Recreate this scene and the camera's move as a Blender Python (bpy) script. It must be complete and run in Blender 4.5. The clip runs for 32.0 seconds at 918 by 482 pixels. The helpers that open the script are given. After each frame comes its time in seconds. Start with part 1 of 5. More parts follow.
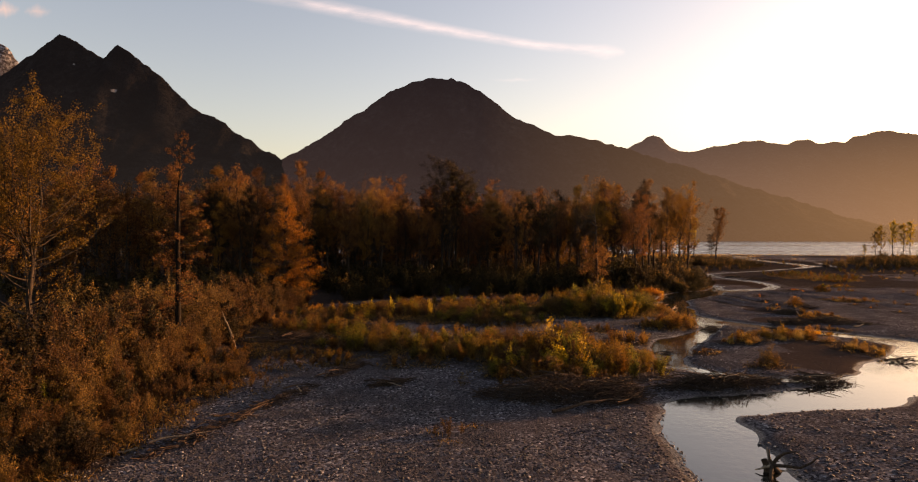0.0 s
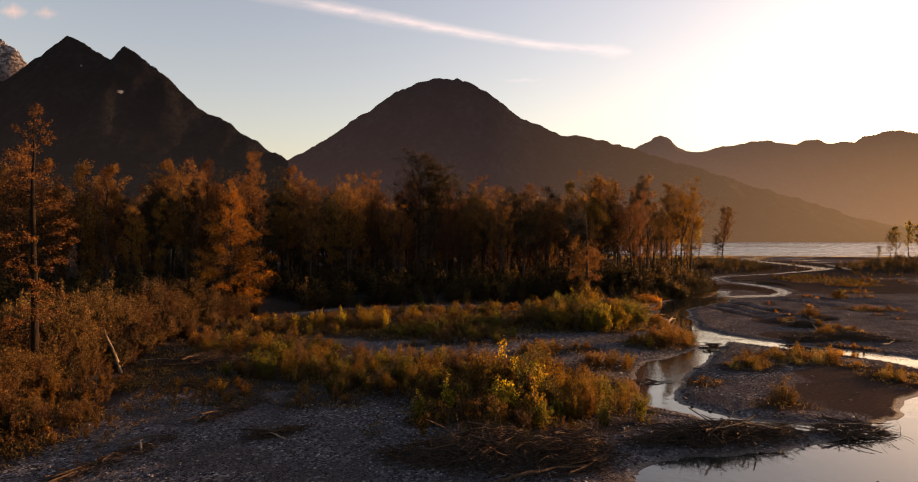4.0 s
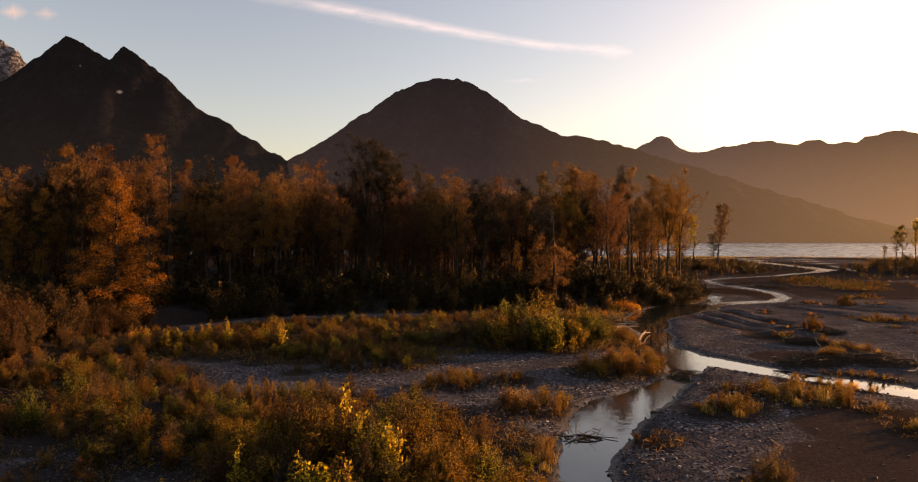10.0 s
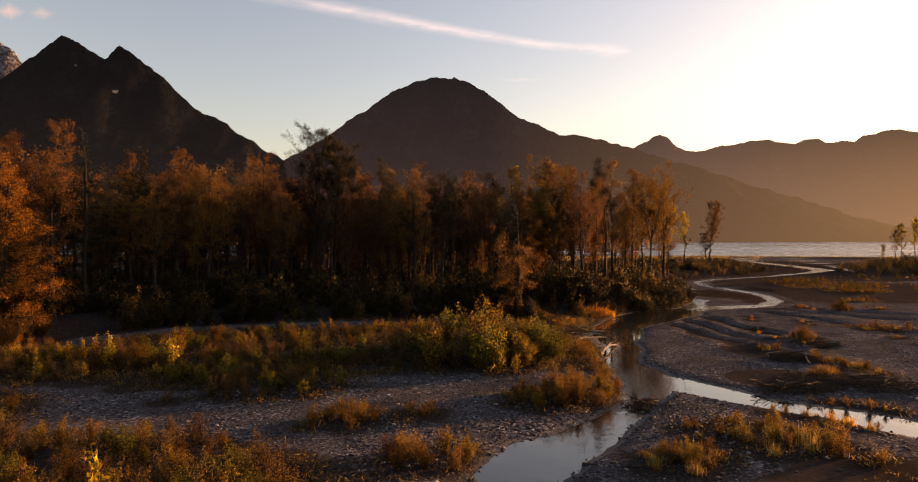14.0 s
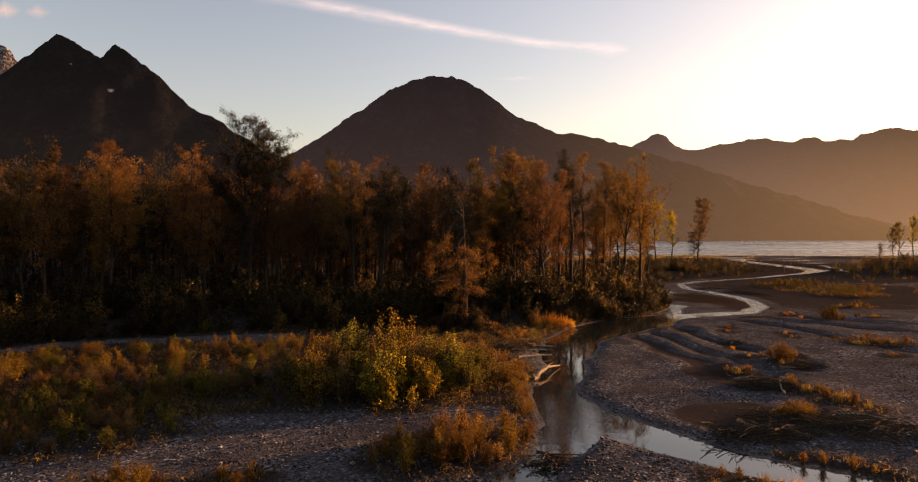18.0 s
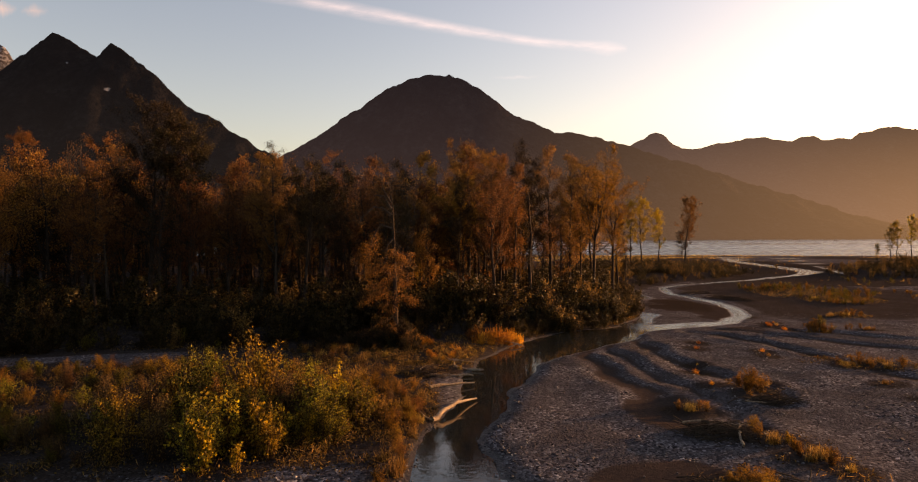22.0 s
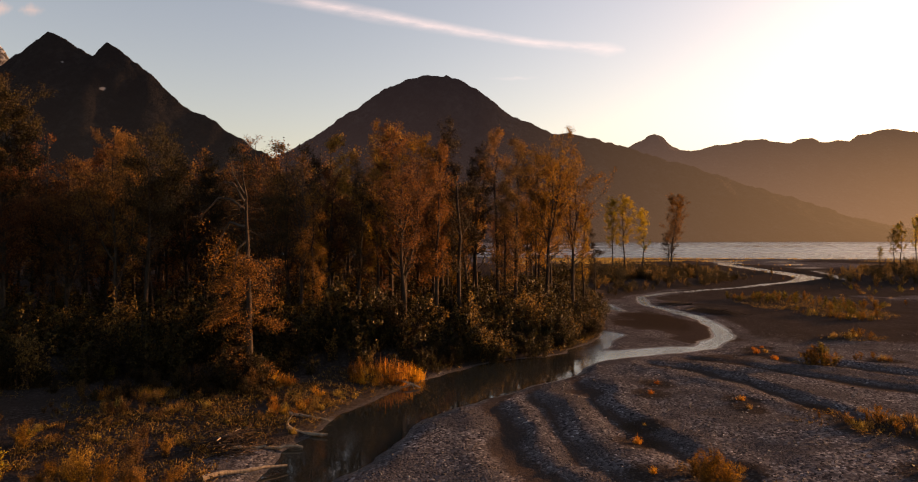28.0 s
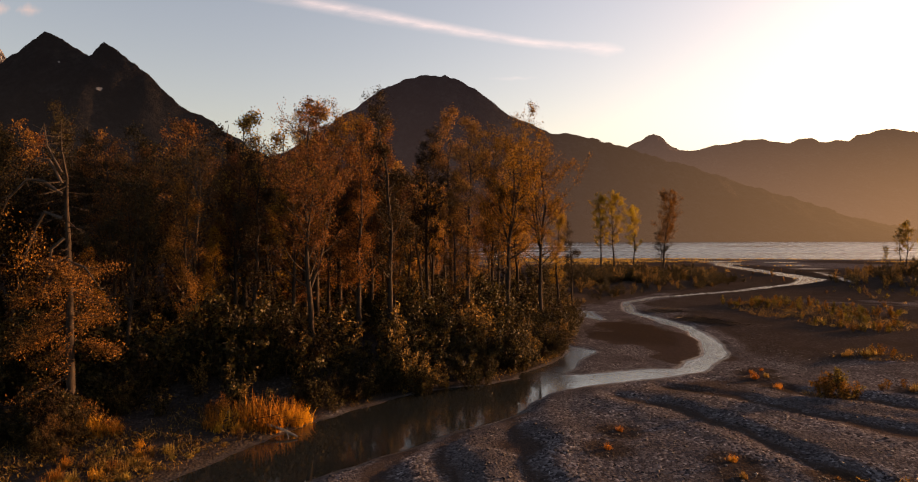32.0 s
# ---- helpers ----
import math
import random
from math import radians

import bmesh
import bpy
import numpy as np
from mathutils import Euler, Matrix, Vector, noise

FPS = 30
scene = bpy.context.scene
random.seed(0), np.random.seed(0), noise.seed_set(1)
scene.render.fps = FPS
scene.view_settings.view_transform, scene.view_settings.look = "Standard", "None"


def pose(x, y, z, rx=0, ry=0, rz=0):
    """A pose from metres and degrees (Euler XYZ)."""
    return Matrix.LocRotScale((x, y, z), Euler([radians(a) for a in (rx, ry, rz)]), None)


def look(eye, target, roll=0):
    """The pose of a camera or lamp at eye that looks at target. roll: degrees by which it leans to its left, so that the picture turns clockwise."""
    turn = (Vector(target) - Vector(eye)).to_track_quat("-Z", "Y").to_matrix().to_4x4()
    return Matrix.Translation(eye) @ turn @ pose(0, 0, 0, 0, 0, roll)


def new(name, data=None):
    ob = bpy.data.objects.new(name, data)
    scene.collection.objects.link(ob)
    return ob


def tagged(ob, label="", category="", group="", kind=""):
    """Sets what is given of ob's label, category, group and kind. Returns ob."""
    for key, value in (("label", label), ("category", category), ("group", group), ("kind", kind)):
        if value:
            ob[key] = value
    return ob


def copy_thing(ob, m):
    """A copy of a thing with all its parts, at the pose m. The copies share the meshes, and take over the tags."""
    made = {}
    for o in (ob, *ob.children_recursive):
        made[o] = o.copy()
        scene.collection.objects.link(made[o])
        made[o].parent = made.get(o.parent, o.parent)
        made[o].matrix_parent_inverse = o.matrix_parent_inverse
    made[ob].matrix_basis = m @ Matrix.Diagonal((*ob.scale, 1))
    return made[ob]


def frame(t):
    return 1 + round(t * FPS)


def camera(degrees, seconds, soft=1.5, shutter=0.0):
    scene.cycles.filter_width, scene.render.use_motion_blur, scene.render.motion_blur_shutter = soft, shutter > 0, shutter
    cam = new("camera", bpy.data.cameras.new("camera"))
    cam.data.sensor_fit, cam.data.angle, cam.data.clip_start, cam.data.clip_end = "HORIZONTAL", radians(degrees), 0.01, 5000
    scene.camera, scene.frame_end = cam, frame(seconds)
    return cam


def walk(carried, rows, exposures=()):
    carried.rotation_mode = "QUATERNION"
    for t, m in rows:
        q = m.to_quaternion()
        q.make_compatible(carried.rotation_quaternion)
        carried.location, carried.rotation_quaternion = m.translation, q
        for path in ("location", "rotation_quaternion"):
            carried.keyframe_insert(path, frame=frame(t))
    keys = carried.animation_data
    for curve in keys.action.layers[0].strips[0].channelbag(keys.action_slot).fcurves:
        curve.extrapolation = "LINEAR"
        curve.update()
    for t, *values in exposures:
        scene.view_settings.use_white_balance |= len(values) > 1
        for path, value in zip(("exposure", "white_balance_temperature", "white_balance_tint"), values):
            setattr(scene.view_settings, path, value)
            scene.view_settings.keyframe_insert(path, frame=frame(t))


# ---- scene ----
import collections

cam = camera(72.0, 32.0, soft=1.1)
# seconds; x, y, z in metres; yaw, pitch, roll in degrees
PATH = [
    (0, 0.000, 0.000, 7.059, -0.478, -0.207, -0.099),
    (1, 0.849, 1.866, 7.111, -0.347, -0.188, -0.083),
    (2, 1.725, 3.794, 7.155, -0.158, -0.172, -0.078),
    (3, 2.667, 5.800, 7.142, 0.021, -0.167, -0.091),
    (6, 5.492, 11.299, 6.965, 0.324, -0.088, -0.123),
    (7, 6.346, 13.005, 6.928, 0.379, -0.078, -0.129),
    (8, 7.188, 14.546, 6.897, 0.367, -0.069, -0.126),
    (9, 8.037, 16.018, 6.868, 0.315, -0.066, -0.112),
    (10, 8.967, 17.461, 6.849, 0.280, -0.087, -0.092),
    (11, 9.938, 18.903, 6.853, 0.237, -0.098, -0.058),
    (12, 10.943, 20.400, 6.843, 0.223, -0.102, -0.030),
    (13, 11.895, 21.895, 6.810, 0.186, -0.112, -0.010),
    (14, 12.843, 23.538, 6.818, 0.141, -0.120, 0.000),
    (17, 16.312, 28.439, 6.866, 0.043, -0.182, 0.068),
    (18, 17.535, 30.149, 6.914, 0.013, -0.207, 0.074),
    (19, 18.729, 31.792, 6.991, -0.012, -0.228, 0.076),
    (20, 19.924, 33.429, 7.056, -0.027, -0.259, 0.100),
    (21, 21.103, 35.039, 7.112, -0.045, -0.283, 0.114),
    (22, 22.237, 36.679, 7.107, -0.079, -0.279, 0.108),
    (23, 23.374, 38.449, 7.095, -0.105, -0.283, 0.068),
    (24, 24.451, 40.256, 7.073, -0.127, -0.247, 0.011),
    (25, 25.462, 41.968, 7.072, -0.155, -0.227, -0.024),
    (28, 28.365, 47.655, 7.160, -0.194, -0.169, -0.051),
    (29, 29.314, 49.681, 7.124, -0.202, -0.151, -0.040),
    (30, 30.269, 51.779, 7.080, -0.204, -0.154, -0.025),
    (31, 31.250, 53.804, 7.047, -0.237, -0.141, -0.010),
    (32, 32.290, 55.790, 6.985, -0.244, -0.133, -0.002),
]
LOOK = [(0, 1.56, 9100, 34.5), (14, 1.52, 9100, 34.5), (32, 1.46, 9100, 34.5)]  # seconds, stops, kelvin, tint
walk(cam, [(t, pose(x, y, z, 90 + pitch, roll, yaw)) for t, x, y, z, yaw, pitch, roll in PATH], LOOK)

# ---- light: a low evening sun over the lake, beyond the right of the valley ----
SUN_AZIMUTH, SUN_ELEVATION = 62.5, 5.4  # degrees clockwise from +y; above the horizon
SKY_STRENGTH, SUN_STRENGTH = 0.145, 5.0

world = bpy.data.worlds.new("sky")
scene.world = world
world.use_nodes = True
wn = world.node_tree
sky = wn.nodes.new("ShaderNodeTexSky")
sky.sky_type, sky.sun_disc = "NISHITA", False
sky.sun_elevation, sky.sun_rotation = radians(SUN_ELEVATION), radians(SUN_AZIMUTH)
sky.altitude, sky.air_density, sky.dust_density, sky.ozone_density = 50, 1.0, 1.75, 1.75
wn.links.new(sky.outputs["Color"], wn.nodes["Background"].inputs["Color"])
wn.nodes["Background"].inputs["Strength"].default_value = SKY_STRENGTH

sun_data = bpy.data.lights.new("sun", "SUN")
sun_data.energy, sun_data.angle, sun_data.color = SUN_STRENGTH, radians(0.6), (1.0, 0.63, 0.32)
sun = new("sun", sun_data)
sun.matrix_world = look((0, 0, 60), (
    -60 * math.sin(radians(SUN_AZIMUTH)), -60 * math.cos(radians(SUN_AZIMUTH)), 60 - 60 * math.tan(radians(SUN_ELEVATION))))

rng = np.random.default_rng(7)


# ---- materials ----
def nodes_of(name):
    m = bpy.data.materials.new(name)
    m.use_nodes = True
    t = m.node_tree
    return m, t, t.nodes["Principled BSDF"], t.nodes["Material Output"]


def ramp(t, fac, stops):
    r = t.nodes.new("ShaderNodeValToRGB")
    while len(r.color_ramp.elements) < len(stops):
        r.color_ramp.elements.new(0.5)
    for e, (p, c) in zip(r.color_ramp.elements, stops):
        e.position, e.color = p, (*c, 1)
    t.links.new(fac, r.inputs[0])
    return r.outputs[0]


def noise_of(t, scale, detail=4, rough=0.55, coords=None, kind="ShaderNodeTexNoise"):
    n = t.nodes.new(kind)
    n.inputs["Scale"].default_value = scale
    if kind == "ShaderNodeTexNoise":
        n.inputs["Detail"].default_value, n.inputs["Roughness"].default_value = detail, rough
    t.links.new(coords if coords else place_of(t), n.inputs["Vector"])
    return n


def place_of(t):
    return t.nodes.new("ShaderNodeNewGeometry").outputs["Position"]


def local_of(t):
    return t.nodes.new("ShaderNodeTexCoord").outputs["Object"]


def mix_of(t, fac, a, b, how="MIX"):
    n = t.nodes.new("ShaderNodeMix")
    n.data_type, n.blend_type = "RGBA", how
    for value, slot in ((fac, n.inputs[0]), (a, n.inputs[6]), (b, n.inputs[7])):
        if isinstance(value, (int, float)):
            slot.default_value = value
        elif isinstance(value, tuple):
            slot.default_value = (*value, 1)
        else:
            t.links.new(value, slot)
    return n.outputs[2]


def maths(t, op, a, b=0.0):
    n = t.nodes.new("ShaderNodeMath")
    n.operation = op
    for value, slot in ((a, n.inputs[0]), (b, n.inputs[1])):
        if isinstance(value, (int, float)):
            slot.default_value = value
        else:
            t.links.new(value, slot)
    return n.outputs[0]


def bump_of(t, height, strength, distance, bsdf):
    b = t.nodes.new("ShaderNodeBump")
    b.inputs["Strength"].default_value, b.inputs["Distance"].default_value = strength, distance
    t.links.new(height, b.inputs["Height"])
    t.links.new(b.outputs[0], bsdf.inputs["Normal"])


def leaf_material(name, dark, mid, bright, through_light=0.45, spread=0.35):
    """Thin leaves: every leaf its own tone, every plant its own shade, part of the light passing through."""
    m, t, b, out = nodes_of(name)
    g = t.nodes.new("ShaderNodeNewGeometry")
    col = ramp(t, g.outputs["Random Per Island"], [(0.0, tuple(0.8 * c for c in dark)), (0.5, mid), (0.8, bright), (1.0, tuple(1.25 * c for c in bright))])
    info = t.nodes.new("ShaderNodeObjectInfo")
    hsv = t.nodes.new("ShaderNodeHueSaturation")
    t.links.new(col, hsv.inputs["Color"])
    t.links.new(maths(t, "MULTIPLY_ADD", info.outputs["Random"], 0.03), hsv.inputs["Hue"])
    hsv.inputs["Hue"].links[0].from_node.inputs[2].default_value = 0.485
    t.links.new(maths(t, "ADD", maths(t, "MULTIPLY", info.outputs["Random"], spread * 2), 1.0 - spread), hsv.inputs["Value"])
    t.links.new(hsv.outputs[0], b.inputs["Base Color"])
    b.inputs["Roughness"].default_value, b.inputs["Specular IOR Level"].default_value = 0.6, 0.1
    tr = t.nodes.new("ShaderNodeBsdfTranslucent")
    t.links.new(hsv.outputs[0], tr.inputs["Color"])
    mx = t.nodes.new("ShaderNodeMixShader")
    mx.inputs[0].default_value = through_light
    t.links.new(b.outputs[0], mx.inputs[1])
    t.links.new(tr.outputs[0], mx.inputs[2])
    t.links.new(mx.outputs[0], out.inputs[0])
    return m


def bark_material(name, dark, light, scale=9.0):
    m, t, b, out = nodes_of(name)
    map_ = t.nodes.new("ShaderNodeMapping")
    map_.inputs["Scale"].default_value = (1, 1, 0.22)
    t.links.new(local_of(t), map_.inputs["Vector"])
    n = noise_of(t, scale, 6, 0.65, map_.outputs[0])
    big = noise_of(t, 0.7, 2, 0.5, local_of(t))
    col = ramp(t, n.outputs["Fac"], [(0.32, dark), (0.68, light)])
    b.inputs["Roughness"].default_value, b.inputs["Specular IOR Level"].default_value = 0.95, 0.08
    t.links.new(mix_of(t, maths(t, "MULTIPLY", big.outputs["Fac"], 0.5), col, dark), b.inputs["Base Color"])
    bump_of(t, n.outputs["Fac"], 0.7, 0.03, b)
    return m


LEAF = {
    "amber": leaf_material("leaf_amber", (0.046, 0.0212, 0.0078), (0.142, 0.0680, 0.0170), (0.290, 0.1420, 0.0310), 0.5),
    "rust": leaf_material("leaf_rust", (0.032, 0.0145, 0.0074), (0.098, 0.0440, 0.0155), (0.205, 0.0930, 0.0260)),
    "brown": leaf_material("leaf_brown", (0.023, 0.0128, 0.0058), (0.070, 0.0390, 0.0135), (0.155, 0.085, 0.027)),
    # olive leaves, darkened further to stand in for shade under the forest edge
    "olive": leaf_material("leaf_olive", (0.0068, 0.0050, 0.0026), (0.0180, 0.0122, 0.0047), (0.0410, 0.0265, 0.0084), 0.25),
    "golden": leaf_material("leaf_golden", (0.0350, 0.0175, 0.0040), (0.1080, 0.0560, 0.0090), (0.2400, 0.1270, 0.0175), 0.5),
    "green": leaf_material("leaf_green", (0.0170, 0.0150, 0.0042), (0.0500, 0.0430, 0.0085), (0.1750, 0.1450, 0.0190), 0.55),
    "yellow": leaf_material("leaf_yellow", (0.07, 0.046, 0.006), (0.19, 0.125, 0.012), (0.40, 0.265, 0.023), 0.5),
    "spruce": leaf_material("needle_dark", (0.0074, 0.0089, 0.0044), (0.0148, 0.0170, 0.0074), (0.0296, 0.0296, 0.0118), 0.15),
    "orange": leaf_material("leaf_orange", (0.085, 0.027, 0.0055), (0.195, 0.062, 0.0100), (0.300, 0.105, 0.017)),
    "straw": leaf_material("blade_straw", (0.0740, 0.0429, 0.0118), (0.1850, 0.1073, 0.0259), (0.3108, 0.1924, 0.0518), 0.4),
    # orange blades, brightened so their colour carries the low sun
    "ember": leaf_material("blade_ember", (0.17, 0.066, 0.0095), (0.34, 0.138, 0.0165), (0.46, 0.21, 0.033), 0.5),
    "ochre": leaf_material("leaf_ochre", (0.024, 0.0135, 0.0048), (0.072, 0.0405, 0.0100), (0.160, 0.0900, 0.0180), 0.5),
    "scrub": leaf_material("leaf_scrub", (0.014, 0.009, 0.004), (0.040, 0.024, 0.008), (0.10, 0.062, 0.016)),
}
BARK = bark_material("bark_brown", (0.014, 0.0108, 0.0088), (0.058, 0.044, 0.035))
BARK_DEAD = bark_material("bark_dead", (0.005, 0.0038, 0.003), (0.020, 0.014, 0.010))
BARK_PALE = bark_material("bark_pale", (0.022, 0.017, 0.014), (0.095, 0.075, 0.060))
TWIG = bark_material("twig_brown", (0.025, 0.015, 0.010), (0.085, 0.050, 0.032), 20)
DRIFT = bark_material("driftwood_bleached", (0.10, 0.073, 0.052), (0.34, 0.265, 0.195), 14)
DRIFT_MID = bark_material("driftwood_brown", (0.022, 0.0155, 0.0112), (0.090, 0.064, 0.045), 14)
DRIFT_DARK = bark_material("driftwood_dark", (0.018, 0.012, 0.009), (0.085, 0.058, 0.042), 14)

# ---- the plan: streams, forest edge, bars ----
WATER_Z = -0.13
MAIN_STREAM = [(118, 262, 2.5), (105, 227, 1.7), (100, 190, 1.9), (96, 168, 1.9), (86, 156, 0.6), (70, 142, 0.3), (56, 132.5, 0.3), (51.2, 127, 0.36),
               (49.6, 119, 0.5), (50.2, 110.5, 0.55), (50.8, 105.5, 0.5), (50.2, 100, 0.62), (48.0, 94.2, 0.7), (45, 90.2, 0.62), (41.5, 88.8, 0.95), (36.5, 87, 1.6),
               (32.2, 82.9, 2.8), (28.3, 78.4, 2.3), (25.3, 73.5, 1.8), (24, 69, 1.5), (23.2, 64, 1.0), (22.1, 59, 0.9), (22.3, 55, 1.5)]
RIGHT_BRANCH = [(22.3, 55, 1.5), (24.4, 52.5, 1.0), (27, 49.4, 0.9), (30, 46, 1.2), (31.5, 42, 1.4), (28, 37, 1.8), (22.5, 31.8, 2.2)]
LEFT_BRANCH = [(22.0, 53.5, 1.3), (20.3, 49.7, 0.55), (18.2, 47.0, 0.8), (15.8, 44, 1.35), (14.2, 41, 1.35), (12.9, 38, 0.9), (12.9, 35.3, 0.7), (14.2, 33.1, 0.5),
               (17, 31.9, 0.45), (19.6, 31.6, 0.6)]
POOL = [(22.5, 31.8, 2.2), (18.2, 28.8, 1.8), (13.5, 27.4, 1.5), (10.2, 26.3, 1.7), (9.5, 23, 1.6), (8.8, 19.5, 1.5), (8.0, 13, 1.5), (6.2, 6, 1.5), (8.2, -2, 1.7), (6.0, -12, 2), (8, -30, 2)]
SIDE_POOL = [(45.2, 118, 0.3), (44.4, 115, 0.7), (44.9, 111.5, 0.3)]
SIDE_POOL_LOW = [(39.2, 99, 0.4), (40.0, 95.5, 0.7), (38.4, 92, 0.6), (36.5, 89, 0.8)]
FAR_THREAD = [(140, 268, 1.2), (120, 215, 0.6), (98, 160, 0.2)]
STREAMS = [MAIN_STREAM, RIGHT_BRANCH, LEFT_BRANCH, POOL, SIDE_POOL, SIDE_POOL_LOW, FAR_THREAD]
RILLS = [[(30.6, 79.5, 0.7), (30.1, 75, 0.55), (30.3, 70.5, 0.6), (31.3, 66, 0.8), (30.5, 61, 0.6)],
         [(34.6, 81.5, 0.5), (34.3, 77, 0.45), (35.2, 72, 0.5), (35.9, 68, 0.5), (36.2, 63, 0.4)],
         [(42, 86, 0.5), (47, 80, 0.5), (52, 76, 0.6), (58, 70, 0.6)], [(40, 84, 0.4), (43, 77, 0.5), (46, 66, 0.6), (50, 58, 0.5)],
         [(33.2, 82.3, 0.35), (31.9, 76, 0.4), (32.6, 70, 0.3), (33.8, 64, 0.3), (33.4, 60, 0.2)], [(45, 88, 0.3), (50, 83, 0.35), (55, 80, 0.3), (63, 78, 0.4)]]
FOREST = [(-15.5, -20), (-14.5, 15), (-13.6, 25), (-13.6, 31), (-14.5, 41), (-15.5, 52), (-15.5, 62), (-13, 70.3), (-6, 75), (3, 77.3), (14, 79),
          (21, 80.8), (25.5, 82.4), (29, 85.8), (33.5, 88.7), (36.6, 92), (37.6, 97), (41, 110), (43.4, 123), (53, 136.5), (67, 147.5), (79, 159), (78, 172), (62, 180),
          (45, 205), (20, 262), (-160, 275), (-260, 100), (-120, -40)]
ISLE = [(93, 152), (108, 147), (138, 158), (200, 188), (230, 235), (150, 218), (112, 186)]


def along(points, rows):
    """Distance of every place to the edge of a stream given by centre line and half width; below 0 in it."""
    best = np.full(len(points), 1e9)
    for (ax, ay, ah), (bx, by, bh) in zip(rows, rows[1:]):
        a, d = np.array((ax, ay)), np.array((bx - ax, by - ay))
        s = np.clip(((points - a) @ d) / (d @ d), 0, 1)
        gap = np.hypot(*(points - a - s[:, None] * d).T) - (ah + s * (bh - ah))
        best = np.minimum(best, gap)
    return best


def inside(points, ring):
    """Signed depth in a closed outline: above 0 inside, in metres from its edge."""
    hit, best = np.zeros(len(points), bool), np.full(len(points), 1e9)
    x, y = points.T
    for (ax, ay), (bx, by) in zip(ring, ring[1:] + ring[:1]):
        cross = (ay > y) != (by > y)
        with np.errstate(divide="ignore", invalid="ignore"):
            hit ^= cross & (x < (bx - ax) * (y - ay) / (by - ay if by != ay else 1e-9) + ax)
        d = np.array((bx - ax, by - ay))
        s = np.clip(((points - (ax, ay)) @ d) / (d @ d), 0, 1)
        best = np.minimum(best, np.hypot(*(points - (ax, ay) - s[:, None] * d).T))
    return np.where(hit, best, -best)


def smooth(a, b, v):
    s = np.clip((v - a) / (b - a), 0, 1)
    return s * s * (3 - 2 * s)


def lattice(points, size, seed):
    """Smooth value noise from -1 to 1."""
    p = points / size
    i = np.floor(p).astype(np.int64)
    f = p - i
    f = f * f * (3 - 2 * f)

    def value(dx, dy):
        h = (i[:, 0] + dx) * 374761393 + (i[:, 1] + dy) * 668265263 + seed * 974711
        h = (h ^ (h >> 13)) * 1274126177
        return ((h ^ (h >> 16)) & 0xFFFF) / 32767.5 - 1
    top = value(0, 0) * (1 - f[:, 0]) + value(1, 0) * f[:, 0]
    low = value(0, 1) * (1 - f[:, 0]) + value(1, 1) * f[:, 0]
    return top * (1 - f[:, 1]) + low * f[:, 1]


def octaves(points, size, seed, n=4, fall=0.5):
    return sum(lattice(points + 17.3 * k, size / 2 ** k, seed + k) * fall ** k for k in range(n))


def lie_of_land(points):
    """Height, wetness and sand of the ground at places in plan."""
    wob = np.stack([octaves(points, 3.0, 11, 3), octaves(points, 3.0, 23, 3)], 1)
    p = points + 0.35 * wob
    d = np.minimum.reduce([along(p, s) for s in STREAMS])
    rill = np.minimum.reduce([along(p + 0.3 * wob, s) for s in RILLS])
    forest = inside(points + 0.8 * wob, FOREST)
    isle = inside(points, ISLE)
    low = 1 - 0.7 * smooth(82, 90, points[:, 1])  # the flats upstream lie barely over the water
    z = np.where(d < 0, WATER_Z - 0.35 * smooth(0, 1.2, -d), WATER_Z + low * (0.13 * smooth(0, 0.7, d) + 0.10 * smooth(0.7, 5, d)))
    z += low * (0.07 * octaves(points, 6.0, 5, 4) + 0.05 * octaves(points, 22.0, 9, 2)) * smooth(0.2, 3, d)
    c, s = math.cos(radians(33)), math.sin(radians(33))
    run = np.stack([points[:, 0] * c - points[:, 1] * s, (points[:, 0] * s + points[:, 1] * c) * 0.16], 1) + 0.5 * wob
    bare = smooth(0.5, 3, d) * smooth(0.5, -1.5, forest) * smooth(21, 29, points[:, 0])
    z += low * 0.042 * bare * (octaves(run, 3.4, 83, 3, 0.55) - 0.9 * np.abs(octaves(run, 5.0, 91, 2)) + 0.3)
    z -= 0.11 * smooth(0.5, -0.3, rill) * smooth(0.2, 1.5, d)
    z += 0.05 * np.exp(-((rill - 0.8) / 0.35) ** 2) * smooth(0.2, 1.5, d)
    z += (0.75 + 0.2 * octaves(points, 9.0, 31, 3)) * smooth(-0.3, 3.5, forest) * smooth(-0.2, 0.6, d)
    z += 0.5 * smooth(0, 6, isle)
    shore = points[:, 1] + 10 * octaves(points, 60, 41, 3) + 0.06 * points[:, 0]
    z -= 1.6 * smooth(292, 335, shore)
    z = np.where((d > 0) & (shore < 290), np.maximum(z, WATER_Z + 0.03 * smooth(0, 0.3, d)), z)
    z = np.maximum(z, -2.2)
    return z, d, rill, forest, isle


